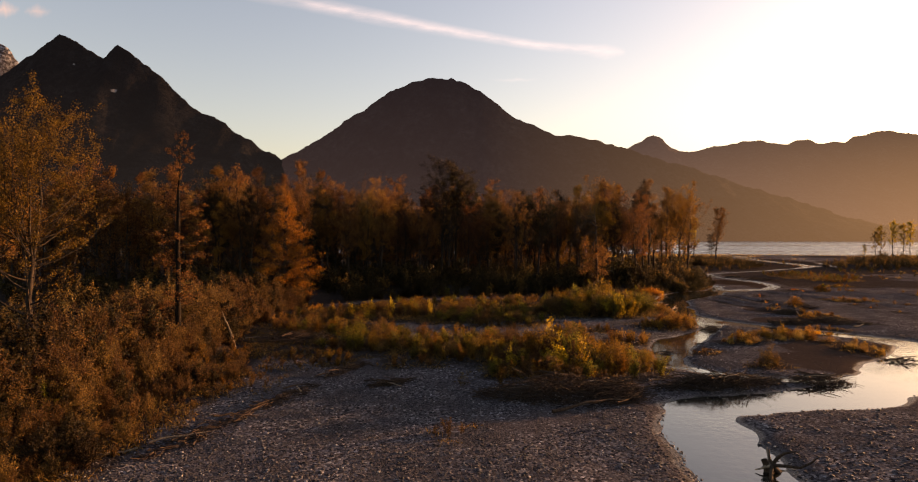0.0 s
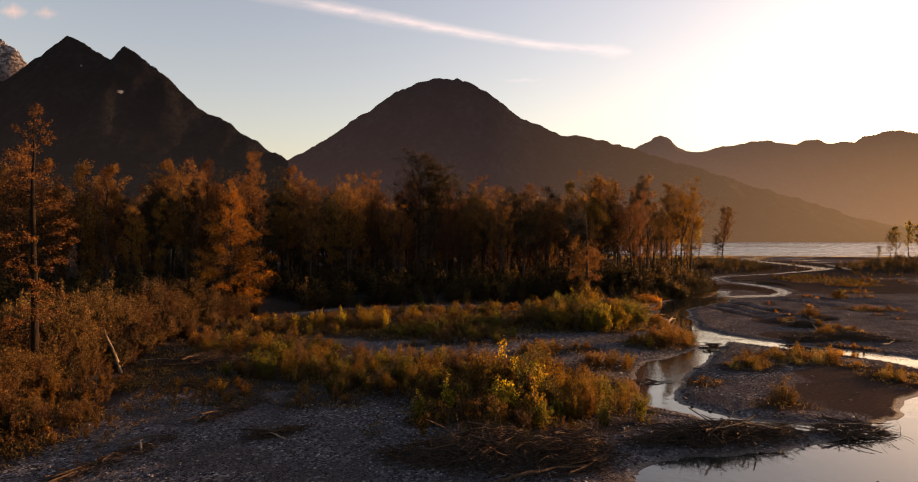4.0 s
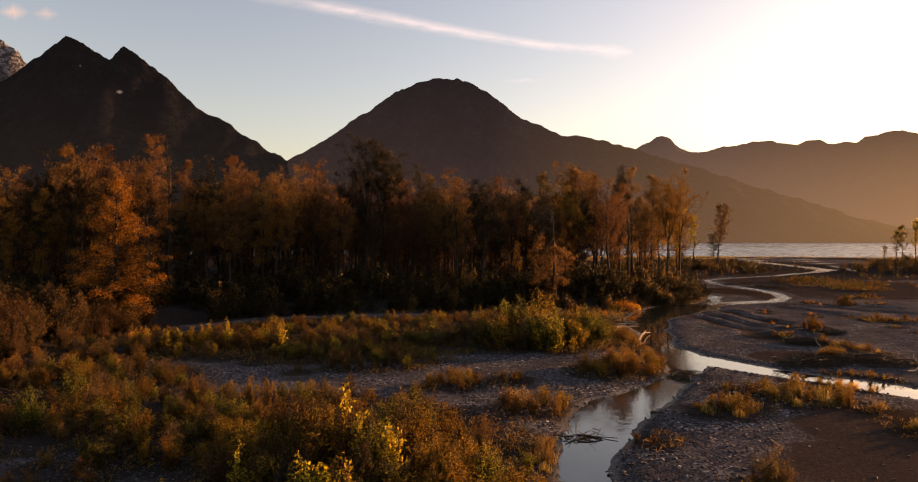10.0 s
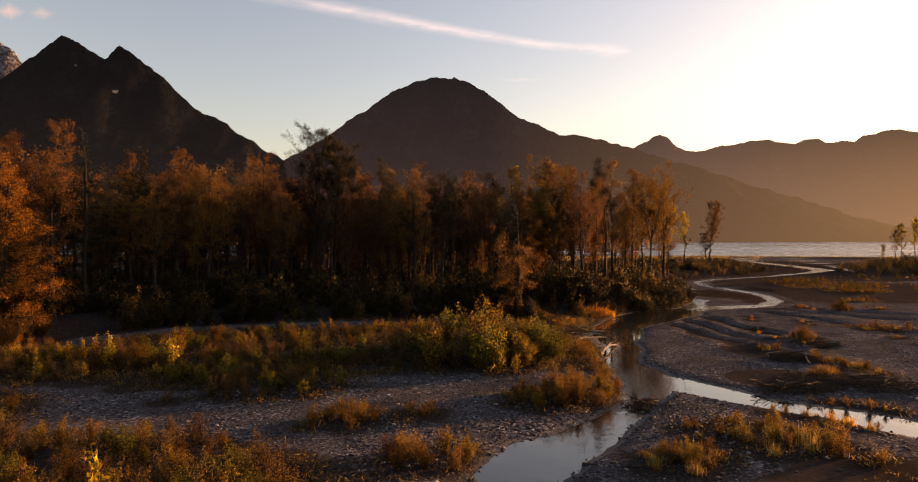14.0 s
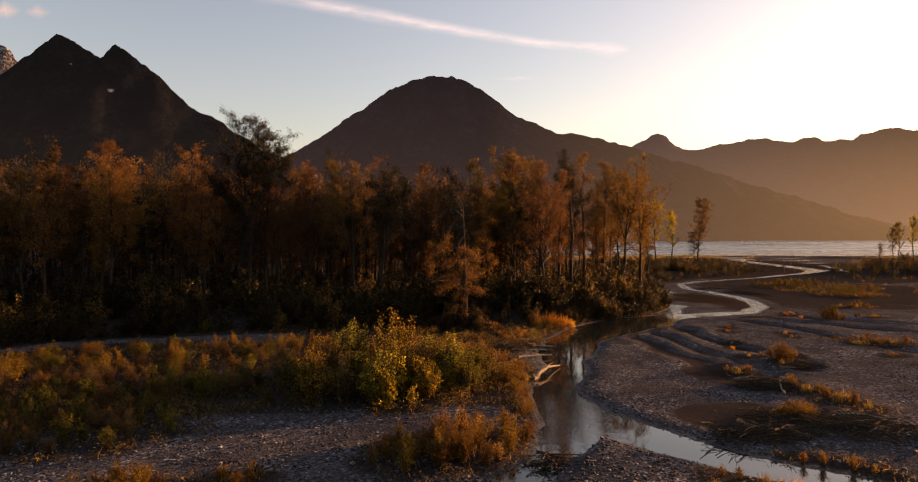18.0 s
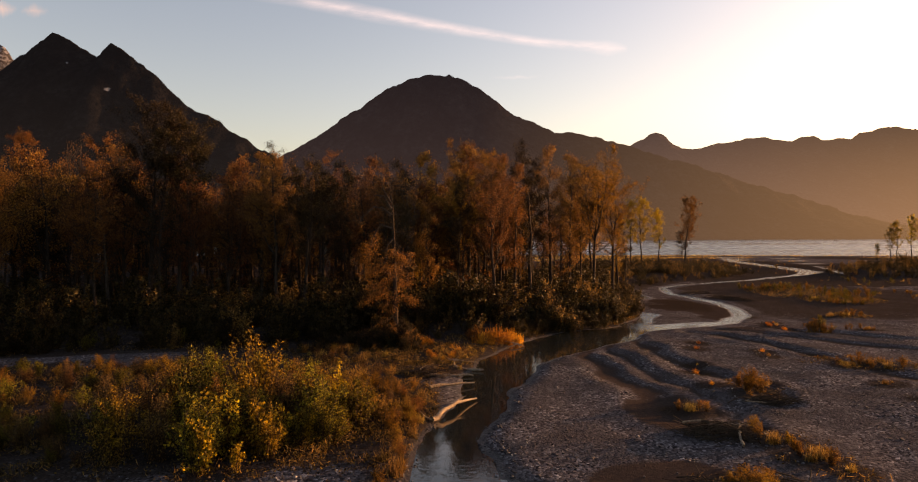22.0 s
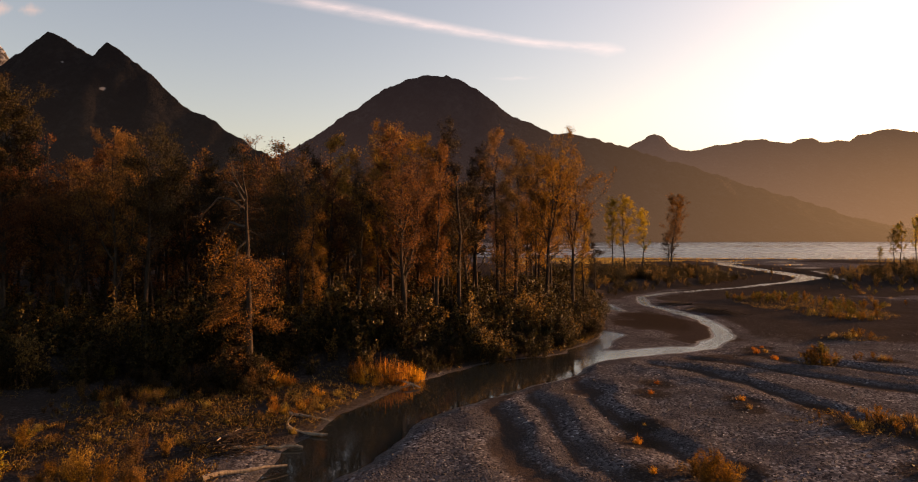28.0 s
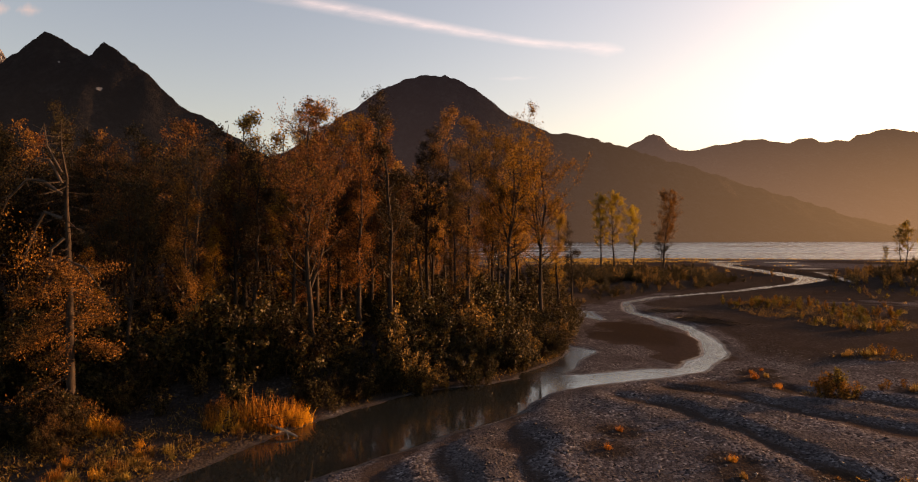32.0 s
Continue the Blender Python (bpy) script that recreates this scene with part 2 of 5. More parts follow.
# ---- ground: one sheet to the horizon, streams and lake cut into it ----
def ground_material():
    m, t, b, out = nodes_of("river_gravel")
    zone = t.nodes.new("ShaderNodeVertexColor")
    zone.layer_name = "zone"
    rgb = t.nodes.new("ShaderNodeSeparateColor")
    t.links.new(zone.outputs["Color"], rgb.inputs[0])
    cells = noise_of(t, 11.0, kind="ShaderNodeTexVoronoi")
    small = noise_of(t, 26.0, kind="ShaderNodeTexVoronoi")
    stone = ramp(t, cells.outputs["Color"], [(0.12, (0.0145, 0.013, 0.0147)), (0.45, (0.054, 0.049, 0.053)), (0.8, (0.124, 0.116, 0.123)), (1.0, (0.32, 0.315, 0.33))])
    grit = ramp(t, small.outputs["Color"], [(0.2, (0.0155, 0.0138, 0.0150)), (0.8, (0.080, 0.072, 0.074))])
    patch = noise_of(t, 0.35, 5, 0.6)
    stone = mix_of(t, ramp(t, patch.outputs["Fac"], [(0.42, (0, 0, 0)), (0.62, (1, 1, 1))]), stone, grit)
    grain = noise_of(t, 7.0, 8, 0.7)
    sand = ramp(t, grain.outputs["Fac"], [(0.3, (0.022, 0.0165, 0.0145)), (0.7, (0.050, 0.0375, 0.0325))])
    litter = noise_of(t, 14.0, 6, 0.75)
    soil = ramp(t, litter.outputs["Fac"], [(0.3, (0.009, 0.0065, 0.0052)), (0.55, (0.028, 0.0200, 0.0150)), (0.8, (0.080, 0.054, 0.033))])
    edge = maths(t, "MULTIPLY_ADD", grain.outputs["Fac"], 0.7)
    edge.node.inputs[2].default_value = -0.35

    def mask(channel):
        return ramp(t, maths(t, "ADD", rgb.outputs[channel], edge), [(0.35, (0, 0, 0)), (0.62, (1, 1, 1))])
    col = mix_of(t, mask(1), stone, sand)
    col = mix_of(t, maths(t, "MULTIPLY", mask(0), 0.82), col, soil)
    wet = mask(2)
    col = mix_of(t, maths(t, "MULTIPLY", wet, 0.5), col, (0.016, 0.0125, 0.0105))
    t.links.new(col, b.inputs["Base Color"])
    t.links.new(ramp(t, wet, [(0, (0.0,) * 3), (1, (0.18,) * 3)]), b.inputs["Specular IOR Level"])
    t.links.new(ramp(t, wet, [(0, (1.0,) * 3), (1, (0.45,) * 3)]), b.inputs["Roughness"])
    pitted = ramp(t, mask(1), [(0, (1, 1, 1)), (1, (0.12,) * 3)])
    height = maths(t, "ADD", maths(t, "MULTIPLY", maths(t, "MULTIPLY", cells.outputs["Distance"], -0.6), pitted), maths(t, "MULTIPLY", grain.outputs["Fac"], 0.6))
    bump_of(t, height, 0.8, 0.08, b)
    return m


def water_material():
    m, t, b, out = nodes_of("stream_water")
    b.inputs["Base Color"].default_value = (0.012, 0.014, 0.013, 1)
    b.inputs["Roughness"].default_value = 0.03
    b.inputs["IOR"].default_value = 1.4
    b.inputs["Specular IOR Level"].default_value = 1.0
    ripple = noise_of(t, 2.6, 5, 0.6)
    fast = noise_of(t, 0.13, 3, 0.5)
    amount = ramp(t, fast.outputs["Fac"], [(0.46, (0.08,) * 3), (0.66, (1, 1, 1))])
    xyz = t.nodes.new("ShaderNodeSeparateXYZ")
    t.links.new(place_of(t), xyz.inputs[0])
    riffle = ramp(t, maths(t, "DIVIDE", xyz.outputs[1], 400.0), [(0.212, (0, 0, 0)), (0.232, (1, 1, 1))])
    amount = maths(t, "MAXIMUM", amount, maths(t, "MULTIPLY", riffle, 5.0))
    open_water = ramp(t, maths(t, "DIVIDE", xyz.outputs[1], 400.0), [(0.68, (0, 0, 0)), (0.8, (1, 1, 1))])
    streaks = t.nodes.new("ShaderNodeMapping")
    streaks.inputs["Scale"].default_value = (0.004, 0.02, 1)
    t.links.new(place_of(t), streaks.inputs["Vector"])
    calm = noise_of(t, 1.0, 5, 0.65, streaks.outputs[0])
    waves = noise_of(t, 0.9, 6, 0.7)
    breeze = maths(t, "MULTIPLY", open_water, ramp(t, calm.outputs["Fac"], [(0.34, (0.25,) * 3), (0.62, (1, 1, 1))]))
    h = maths(t, "ADD", maths(t, "MULTIPLY", maths(t, "MULTIPLY", ripple.outputs["Fac"], amount), 0.06), maths(t, "MULTIPLY", maths(t, "MULTIPLY", waves.outputs["Fac"], breeze), 2.6))
    bump_of(t, h, 0.6, 0.35, b)
    t.links.new(maths(t, "ADD", maths(t, "MULTIPLY", breeze, 0.3), 0.03), b.inputs["Roughness"])
    return m


GROUND_MAT, WATER_MAT = ground_material(), water_material()


def mesh_of(name, verts, faces, mat, smooth_faces=True):
    me = bpy.data.meshes.new(name)
    verts, faces = np.asarray(verts, float), np.asarray(faces, int)
    n, k = faces.shape
    me.vertices.add(len(verts))
    me.vertices.foreach_set("co", verts.ravel())
    me.loops.add(n * k)
    me.loops.foreach_set("vertex_index", faces.ravel())
    me.polygons.add(n)
    me.polygons.foreach_set("loop_start", np.arange(0, n * k, k))
    me.polygons.foreach_set("use_smooth", np.full(n, smooth_faces))
    me.materials.append(mat)
    me.update(calc_edges=True)
    return me


def graded(parts):
    """A run of positions from (end, step) pairs, starting at the first number."""
    out = [parts[0]]
    for end, step in parts[1:]:
        n = max(1, round(abs(end - out[-1]) / step))
        out += list(np.linspace(out[-1], end, n + 1)[1:])
    return np.array(out)


def sheet(xs, ys):
    gx, gy = np.meshgrid(xs, ys)
    i = np.arange(len(xs) * len(ys)).reshape(len(ys), len(xs))
    return np.stack([gx.ravel(), gy.ravel()], 1), np.stack([i[:-1, :-1], i[:-1, 1:], i[1:, 1:], i[1:, :-1]], -1).reshape(-1, 4)


gx = graded([-4800, (-400, 400), (-90, 25), (-24, 2.5), (-14, 0.7), (60, 0.44), (72, 0.6), (110, 1.0), (260, 8), (900, 60), (4800, 400)])
gy = graded([-600, (-40, 60), (10, 3), (16, 0.5), (96, 0.44), (134, 0.6), (172, 1.0), (340, 4), (900, 40), (4800, 400)])
flat, quads = sheet(gx, gy)
gz, g_stream, g_rill, g_forest, g_isle = lie_of_land(flat)
ground_mesh = mesh_of("ground", np.column_stack([flat, gz]), quads, GROUND_MAT)
ground = tagged(new("ground", ground_mesh), "river flat of grey gravel, brown sand and dark soil", "ground", kind="structure")

wx = graded([-4800, (-200, 500), (-20, 30), (260, 20), (4800, 500)])
wy = graded([-100, (340, 20), (4800, 500)])
wflat, wquads = sheet(wx, wy)
water = tagged(new("water", mesh_of("water", np.column_stack([wflat, np.full(len(wflat), WATER_Z)]), wquads, WATER_MAT)),
               "shallow braided stream and still grey lake reflecting the sky", "water", kind="structure")


GZ, GD, GF = (a.reshape(len(gy), len(gx)) for a in (gz, g_stream, g_forest))


def read(table, x, y):
    """A value of the ground grid between its four nearest corners."""
    i, j = int(np.searchsorted(gx, x)) - 1, int(np.searchsorted(gy, y)) - 1
    u, v = (x - gx[i]) / (gx[i + 1] - gx[i]), (y - gy[j]) / (gy[j + 1] - gy[j])
    return float((table[j, i] * (1 - u) + table[j, i + 1] * u) * (1 - v) + (table[j + 1, i] * (1 - u) + table[j + 1, i + 1] * u) * v)


def read_many(p):
    return lie_of_land(p)[0]


def height_at(x, y):
    return read(GZ, x, y)


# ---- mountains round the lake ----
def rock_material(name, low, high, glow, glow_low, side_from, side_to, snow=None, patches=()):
    """Dark scrub and rock; far haze is painted on as faint emission, most towards the sun and the lake."""
    m, t, b, out = nodes_of(name)
    p = place_of(t)
    n = noise_of(t, 0.010, 8, 0.68, p)
    f = noise_of(t, 0.045, 6, 0.72, p)
    col = mix_of(t, ramp(t, f.outputs["Fac"], [(0.4, (0, 0, 0)), (0.62, (1, 1, 1))]), ramp(t, n.outputs["Fac"], [(0.38, low), (0.66, high)]), low)
    xyz = t.nodes.new("ShaderNodeSeparateXYZ")
    t.links.new(p, xyz.inputs[0])
    if snow:
        high_up = ramp(t, maths(t, "DIVIDE", maths(t, "SUBTRACT", xyz.outputs[2], snow), 200.0), [(0.0, (0, 0, 0)), (1.0, (1, 1, 1))])
        lying = maths(t, "MULTIPLY", high_up, ramp(t, f.outputs["Fac"], [(0.46, (0, 0, 0)), (0.56, (1, 1, 1))]))
        col = mix_of(t, lying, col, (0.24, 0.24, 0.26))
    for spot, size in patches:
        gap = t.nodes.new("ShaderNodeVectorMath")
        gap.operation = "DISTANCE"
        t.links.new(p, gap.inputs[0])
        gap.inputs[1].default_value = spot
        torn = maths(t, "ADD", maths(t, "DIVIDE", gap.outputs["Value"], size), maths(t, "MULTIPLY", f.outputs["Fac"], 1.2))
        col = mix_of(t, ramp(t, torn, [(0.0, (1, 1, 1)), (0.9, (1, 1, 1)), (1.0, (0, 0, 0))]), col, (0.2, 0.2, 0.215))
    t.links.new(col, b.inputs["Base Color"])
    b.inputs["Roughness"].default_value, b.inputs["Specular IOR Level"].default_value = 0.95, 0.0
    bump_of(t, f.outputs["Fac"], 1.0, 18.0, b)
    # haze put into emission: stronger to the right, fainter and bluer upward
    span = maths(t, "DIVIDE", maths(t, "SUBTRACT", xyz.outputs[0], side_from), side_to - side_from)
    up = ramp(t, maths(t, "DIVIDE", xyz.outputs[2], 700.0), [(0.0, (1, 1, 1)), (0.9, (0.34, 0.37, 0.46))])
    haze_glow = mix_of(t, ramp(t, span, [(0.0, (0, 0, 0)), (1.0, (1, 1, 1))]), glow_low, glow)
    haze_glow = mix_of(t, 1.0, haze_glow, up, "MULTIPLY")
    t.links.new(haze_glow, b.inputs["Emission Color"])
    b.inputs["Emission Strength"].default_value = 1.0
    return m


def mountain(name, label, y0, crest, front, back, mat, seed, rough, steep=1.15):
    """A massif from its crest line (x, height) along y0, falling away to front and back."""
    cx, cz = np.array([c[0] for c in crest], float), np.array([c[1] for c in crest], float)
    xs = np.linspace(cx[0], cx[-1], int((cx[-1] - cx[0]) / 11) + 2)
    v = np.concatenate([-np.linspace(1, 0.02, 30) ** 1.3, [0], np.linspace(0.1, 1, 7)])
    ys = y0 + np.where(v < 0, v * front, v * back)
    p, q = sheet(xs, ys)
    away = np.abs(np.repeat(v, len(xs)))
    top = np.interp(p[:, 0], cx, cz)
    spur = octaves(p * (1, 0.55), 260, seed, 5, 0.55)
    gully = np.abs(octaves(p * (1, 0.4), 150, seed + 50, 4, 0.5))
    z = top * (1 - away) ** steep
    body = np.clip(away * 5, 0, 1) * (1 - away)
    z += body * (spur * 0.05 - gully * 0.05) * top
    z += rough * octaves(p, 70, seed + 90, 5, 0.68) * (1 - away)
    z = np.where(away > 0.98, -8, z - 4)
    return tagged(new(name, mesh_of(name, np.column_stack([p, z]), q, mat)), label, "mountain", kind="structure")


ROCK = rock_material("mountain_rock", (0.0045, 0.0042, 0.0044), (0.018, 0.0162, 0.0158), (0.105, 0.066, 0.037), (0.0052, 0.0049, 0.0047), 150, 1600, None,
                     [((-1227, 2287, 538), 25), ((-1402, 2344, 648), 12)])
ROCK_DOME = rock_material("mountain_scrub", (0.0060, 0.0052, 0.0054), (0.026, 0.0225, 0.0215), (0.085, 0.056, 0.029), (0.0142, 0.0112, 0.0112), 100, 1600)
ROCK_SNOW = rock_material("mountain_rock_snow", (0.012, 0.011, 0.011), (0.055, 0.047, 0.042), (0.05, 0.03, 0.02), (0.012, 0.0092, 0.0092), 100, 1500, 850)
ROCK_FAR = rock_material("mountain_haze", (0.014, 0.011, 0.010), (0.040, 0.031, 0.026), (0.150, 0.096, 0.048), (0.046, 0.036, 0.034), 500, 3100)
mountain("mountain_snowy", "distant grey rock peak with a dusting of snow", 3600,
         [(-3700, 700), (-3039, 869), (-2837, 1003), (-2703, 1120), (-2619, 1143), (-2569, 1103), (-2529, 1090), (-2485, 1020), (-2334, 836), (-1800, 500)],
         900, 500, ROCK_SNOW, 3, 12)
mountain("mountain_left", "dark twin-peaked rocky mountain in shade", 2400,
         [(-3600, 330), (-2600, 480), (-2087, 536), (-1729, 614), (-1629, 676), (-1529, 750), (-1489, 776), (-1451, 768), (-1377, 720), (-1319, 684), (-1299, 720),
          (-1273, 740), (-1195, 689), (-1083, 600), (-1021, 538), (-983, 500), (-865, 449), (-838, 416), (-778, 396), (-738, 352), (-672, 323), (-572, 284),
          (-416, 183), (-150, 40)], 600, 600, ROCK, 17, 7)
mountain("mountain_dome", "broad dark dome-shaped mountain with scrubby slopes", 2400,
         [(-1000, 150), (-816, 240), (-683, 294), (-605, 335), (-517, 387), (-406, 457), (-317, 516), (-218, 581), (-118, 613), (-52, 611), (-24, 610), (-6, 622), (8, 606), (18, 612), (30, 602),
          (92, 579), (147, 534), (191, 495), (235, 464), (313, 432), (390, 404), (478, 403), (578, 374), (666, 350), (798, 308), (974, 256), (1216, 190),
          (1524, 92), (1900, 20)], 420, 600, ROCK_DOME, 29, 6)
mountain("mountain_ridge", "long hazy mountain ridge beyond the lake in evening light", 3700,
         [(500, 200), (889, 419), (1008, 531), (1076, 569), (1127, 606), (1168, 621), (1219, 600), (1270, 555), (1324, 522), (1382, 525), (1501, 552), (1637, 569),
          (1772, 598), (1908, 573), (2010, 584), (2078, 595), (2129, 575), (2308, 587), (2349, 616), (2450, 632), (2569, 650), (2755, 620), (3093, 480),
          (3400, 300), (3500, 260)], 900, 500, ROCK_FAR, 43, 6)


# ---- plants ----
class Stock:
    """Gathers four-cornered faces for one mesh."""

    def __init__(self):
        self.v, self.f, self.n = [], [], 0

    def add(self, verts, faces):
        self.v.append(np.asarray(verts, float))
        self.f.append(np.asarray(faces, int) + self.n)
        self.n += len(self.v[-1])

    def tube(self, path, radii, sides=5):
        path = np.asarray(path, float)
        way = np.gradient(path, axis=0)
        way /= np.linalg.norm(way, axis=1)[:, None] + 1e-9
        ref = np.array((0.31, 0.83, 0.17)) if abs(way[0, 2]) > 0.7 else np.array((0.1, 0.2, 1.0))
        u = np.cross(way, ref)
        u /= np.linalg.norm(u, axis=1)[:, None]
        w = np.cross(way, u)
        a = np.arange(sides) * 2 * np.pi / sides
        ring = np.cos(a)[None, :, None] * u[:, None] + np.sin(a)[None, :, None] * w[:, None]
        verts = (path[:, None] + ring * np.asarray(radii)[:, None, None]).reshape(-1, 3)
        k = np.arange(len(path) - 1)[:, None] * sides
        j, j2 = np.arange(sides)[None], (np.arange(sides)[None] + 1) % sides
        self.add(verts, np.stack([k + j, k + j2, k + sides + j2, k + sides + j], -1).reshape(-1, 4))

    def leaves(self, centres, size, r, slim=0.5, hang=0.0):
        n = len(centres)
        if not n:
            return
        u = r.normal(size=(n, 3))
        u[:, 2] -= hang
        u /= np.linalg.norm(u, axis=1)[:, None]
        w = np.cross(u, r.normal(size=(n, 3)))
        w /= np.linalg.norm(w, axis=1)[:, None] + 1e-9
        s = size * r.uniform(0.6, 1.3, (n, 1))
        v = np.stack([centres - u * s, centres + w * s * slim, centres + u * s, centres - w * s * slim], 1)
        self.add(v.reshape(-1, 3), np.arange(n * 4).reshape(-1, 4))

    def mesh(self, name, mat):
        return mesh_of(name, np.concatenate(self.v), np.concatenate(self.f), mat)


def part(name, mesh, parent, label=""):
    ob = new(name, mesh)
    ob.parent = parent
    if name in ("branchwork", "tangle"):
        ob["kind"] = "stuff"
    return tagged(ob, label) if label else ob


def broad_tree(seed, h, spread, mat, label, category="tree", bark=None, leaf_n=2400, leaf=0.15, first=0.3, bare_top=0.0, forks=2, density=1.0, lean=0.02, narrow=0.55, loose=0.11):
    """A tall narrow river-flat tree: swaying trunk that splits into upright leaders, limbs that arch upward, sprays of leaves along the twigs."""
    r = np.random.default_rng(seed)
    wood, limbs, crown = Stock(), Stock(), Stock()
    k = np.linspace(0, 1, 14)
    sway = np.cumsum(r.normal(0, 0.010 * h, (14, 2)), axis=0) * k[:, None]
    trunk = np.column_stack([sway[:, 0] + lean * h * k, sway[:, 1], k * 0.95 * h - 0.25])
    girth = (0.0098 * h + 0.05) * (1 - 0.92 * k ** 0.9)
    girth[0] *= 1.4
    wood.tube(trunk, girth, 8)
    stems = [(trunk, girth, first, 1.0)]
    for fork in range(forks):
        s = r.uniform(0.28, 0.62)
        at = np.array([np.interp(s, k, trunk[:, c]) for c in range(3)])
        top = h * r.uniform(0.72, 0.97) - at[2]
        az, off = r.uniform(0, 2 * np.pi), spread * r.uniform(0.25, 0.62)
        j = np.linspace(0, 1, 9)
        wave = np.cumsum(r.normal(0, 0.006 * h, (9, 2)), axis=0) * j[:, None]
        out = off * (1 - (1 - j) ** 2.2)
        leader = np.column_stack([at[0] + out * math.cos(az) + wave[:, 0], at[1] + out * math.sin(az) + wave[:, 1], at[2] + top * (0.8 * j + 0.2 * j ** 2)])
        thick = np.interp(s, k, girth) * r.uniform(0.55, 0.8) * (1 - 0.9 * j ** 0.9)
        wood.tube(leader, thick, 6)
        stems.append((leader, thick, 0.12, 0.7))
    sprays = []
    for path, radius, low, share in stems:
        n = len(path)
        kk = np.linspace(0, 1, n)
        for i in range(int(34 * density * share)):
            s = low + (0.99 - low) * (i + r.random()) / int(34 * density * share)
            at = np.array([np.interp(s, kk, path[:, c]) for c in range(3)])
            rad = np.interp(s, kk, radius) * r.uniform(0.28, 0.5)
            rel = (s - low) / (1 - low)
            long = spread * share ** 0.5 * (0.22 + narrow * math.sin(math.pi * min(1, 0.2 + 0.8 * rel)) ** 0.8) * r.uniform(0.45, 1.2)
            az, up = r.uniform(0, 2 * np.pi), r.uniform(0.2, 0.75)
            j = np.linspace(0, 1, 5)
            flat_run = long * np.sin(j * 1.25) / math.sin(1.25) * math.cos(up)
            bend = r.normal(0, 0.1, 2) * long
            limb = np.column_stack([at[0] + flat_run * math.cos(az) + bend[0] * j ** 2, at[1] + flat_run * math.sin(az) + bend[1] * j ** 2,
                                    at[2] + long * (math.sin(up) * j + 0.42 * j ** 2)])
            limbs.tube(limb, rad * (1 - 0.85 * j) + 0.005, 4)
            bare = at[2] > h * (1 - bare_top)
            full = r.gamma(3.0)
            for _ in range(4):
                q = r.uniform(0.3, 1)
                st = np.array([np.interp(q, j, limb[:, c]) for c in range(3)])
                d = r.normal(size=3) * (1, 1, 0.5) + (0.5 * math.cos(az), 0.5 * math.sin(az), 0.75)
                en = st + d / np.linalg.norm(d) * (0.25 + long * r.uniform(0.15, 0.42))
                limbs.tube([st, (st + en) / 2 + r.normal(0, 0.04, 3), en], [rad * 0.3 + 0.004, rad * 0.2 + 0.004, 0.003], 3)
                if not bare:
                    sprays.append((st, en, full * r.gamma(2.5)))
            if not bare:
                sprays.append((limb[2], limb[4], full * 2.0))
    weight = np.array([np.linalg.norm(c[1] - c[0]) * c[2] for c in sprays])
    spots = []
    for (a, b, _), n in zip(sprays, r.multinomial(leaf_n, weight / weight.sum())):
        if n:
            spots.append(a + (b - a) * r.beta(1.6, 1.1, (n, 1)) * 1.08 + r.normal(0, loose, (n, 3)))
    spots = np.concatenate(spots)
    crown.leaves(spots, leaf, r, 0.62, 0.4)
    fit = h / max(np.quantile(spots[:, 2], 0.999), max(v[:, 2].max() for v in limbs.v) - 0.3)  # the crown's top is the tree's height
    for stock in (wood, limbs, crown):
        stock.v = [v * (1, 1, fit) for v in stock.v]
    tree = tagged(new("cottonwood_tree"), label, category, "forest trees")
    part("trunk", wood.mesh("trunk", bark or BARK), tree)
    part("branchwork", limbs.mesh("branchwork", bark or BARK), tree)
    part("crown", crown.mesh("crown", mat), tree)
    return tree


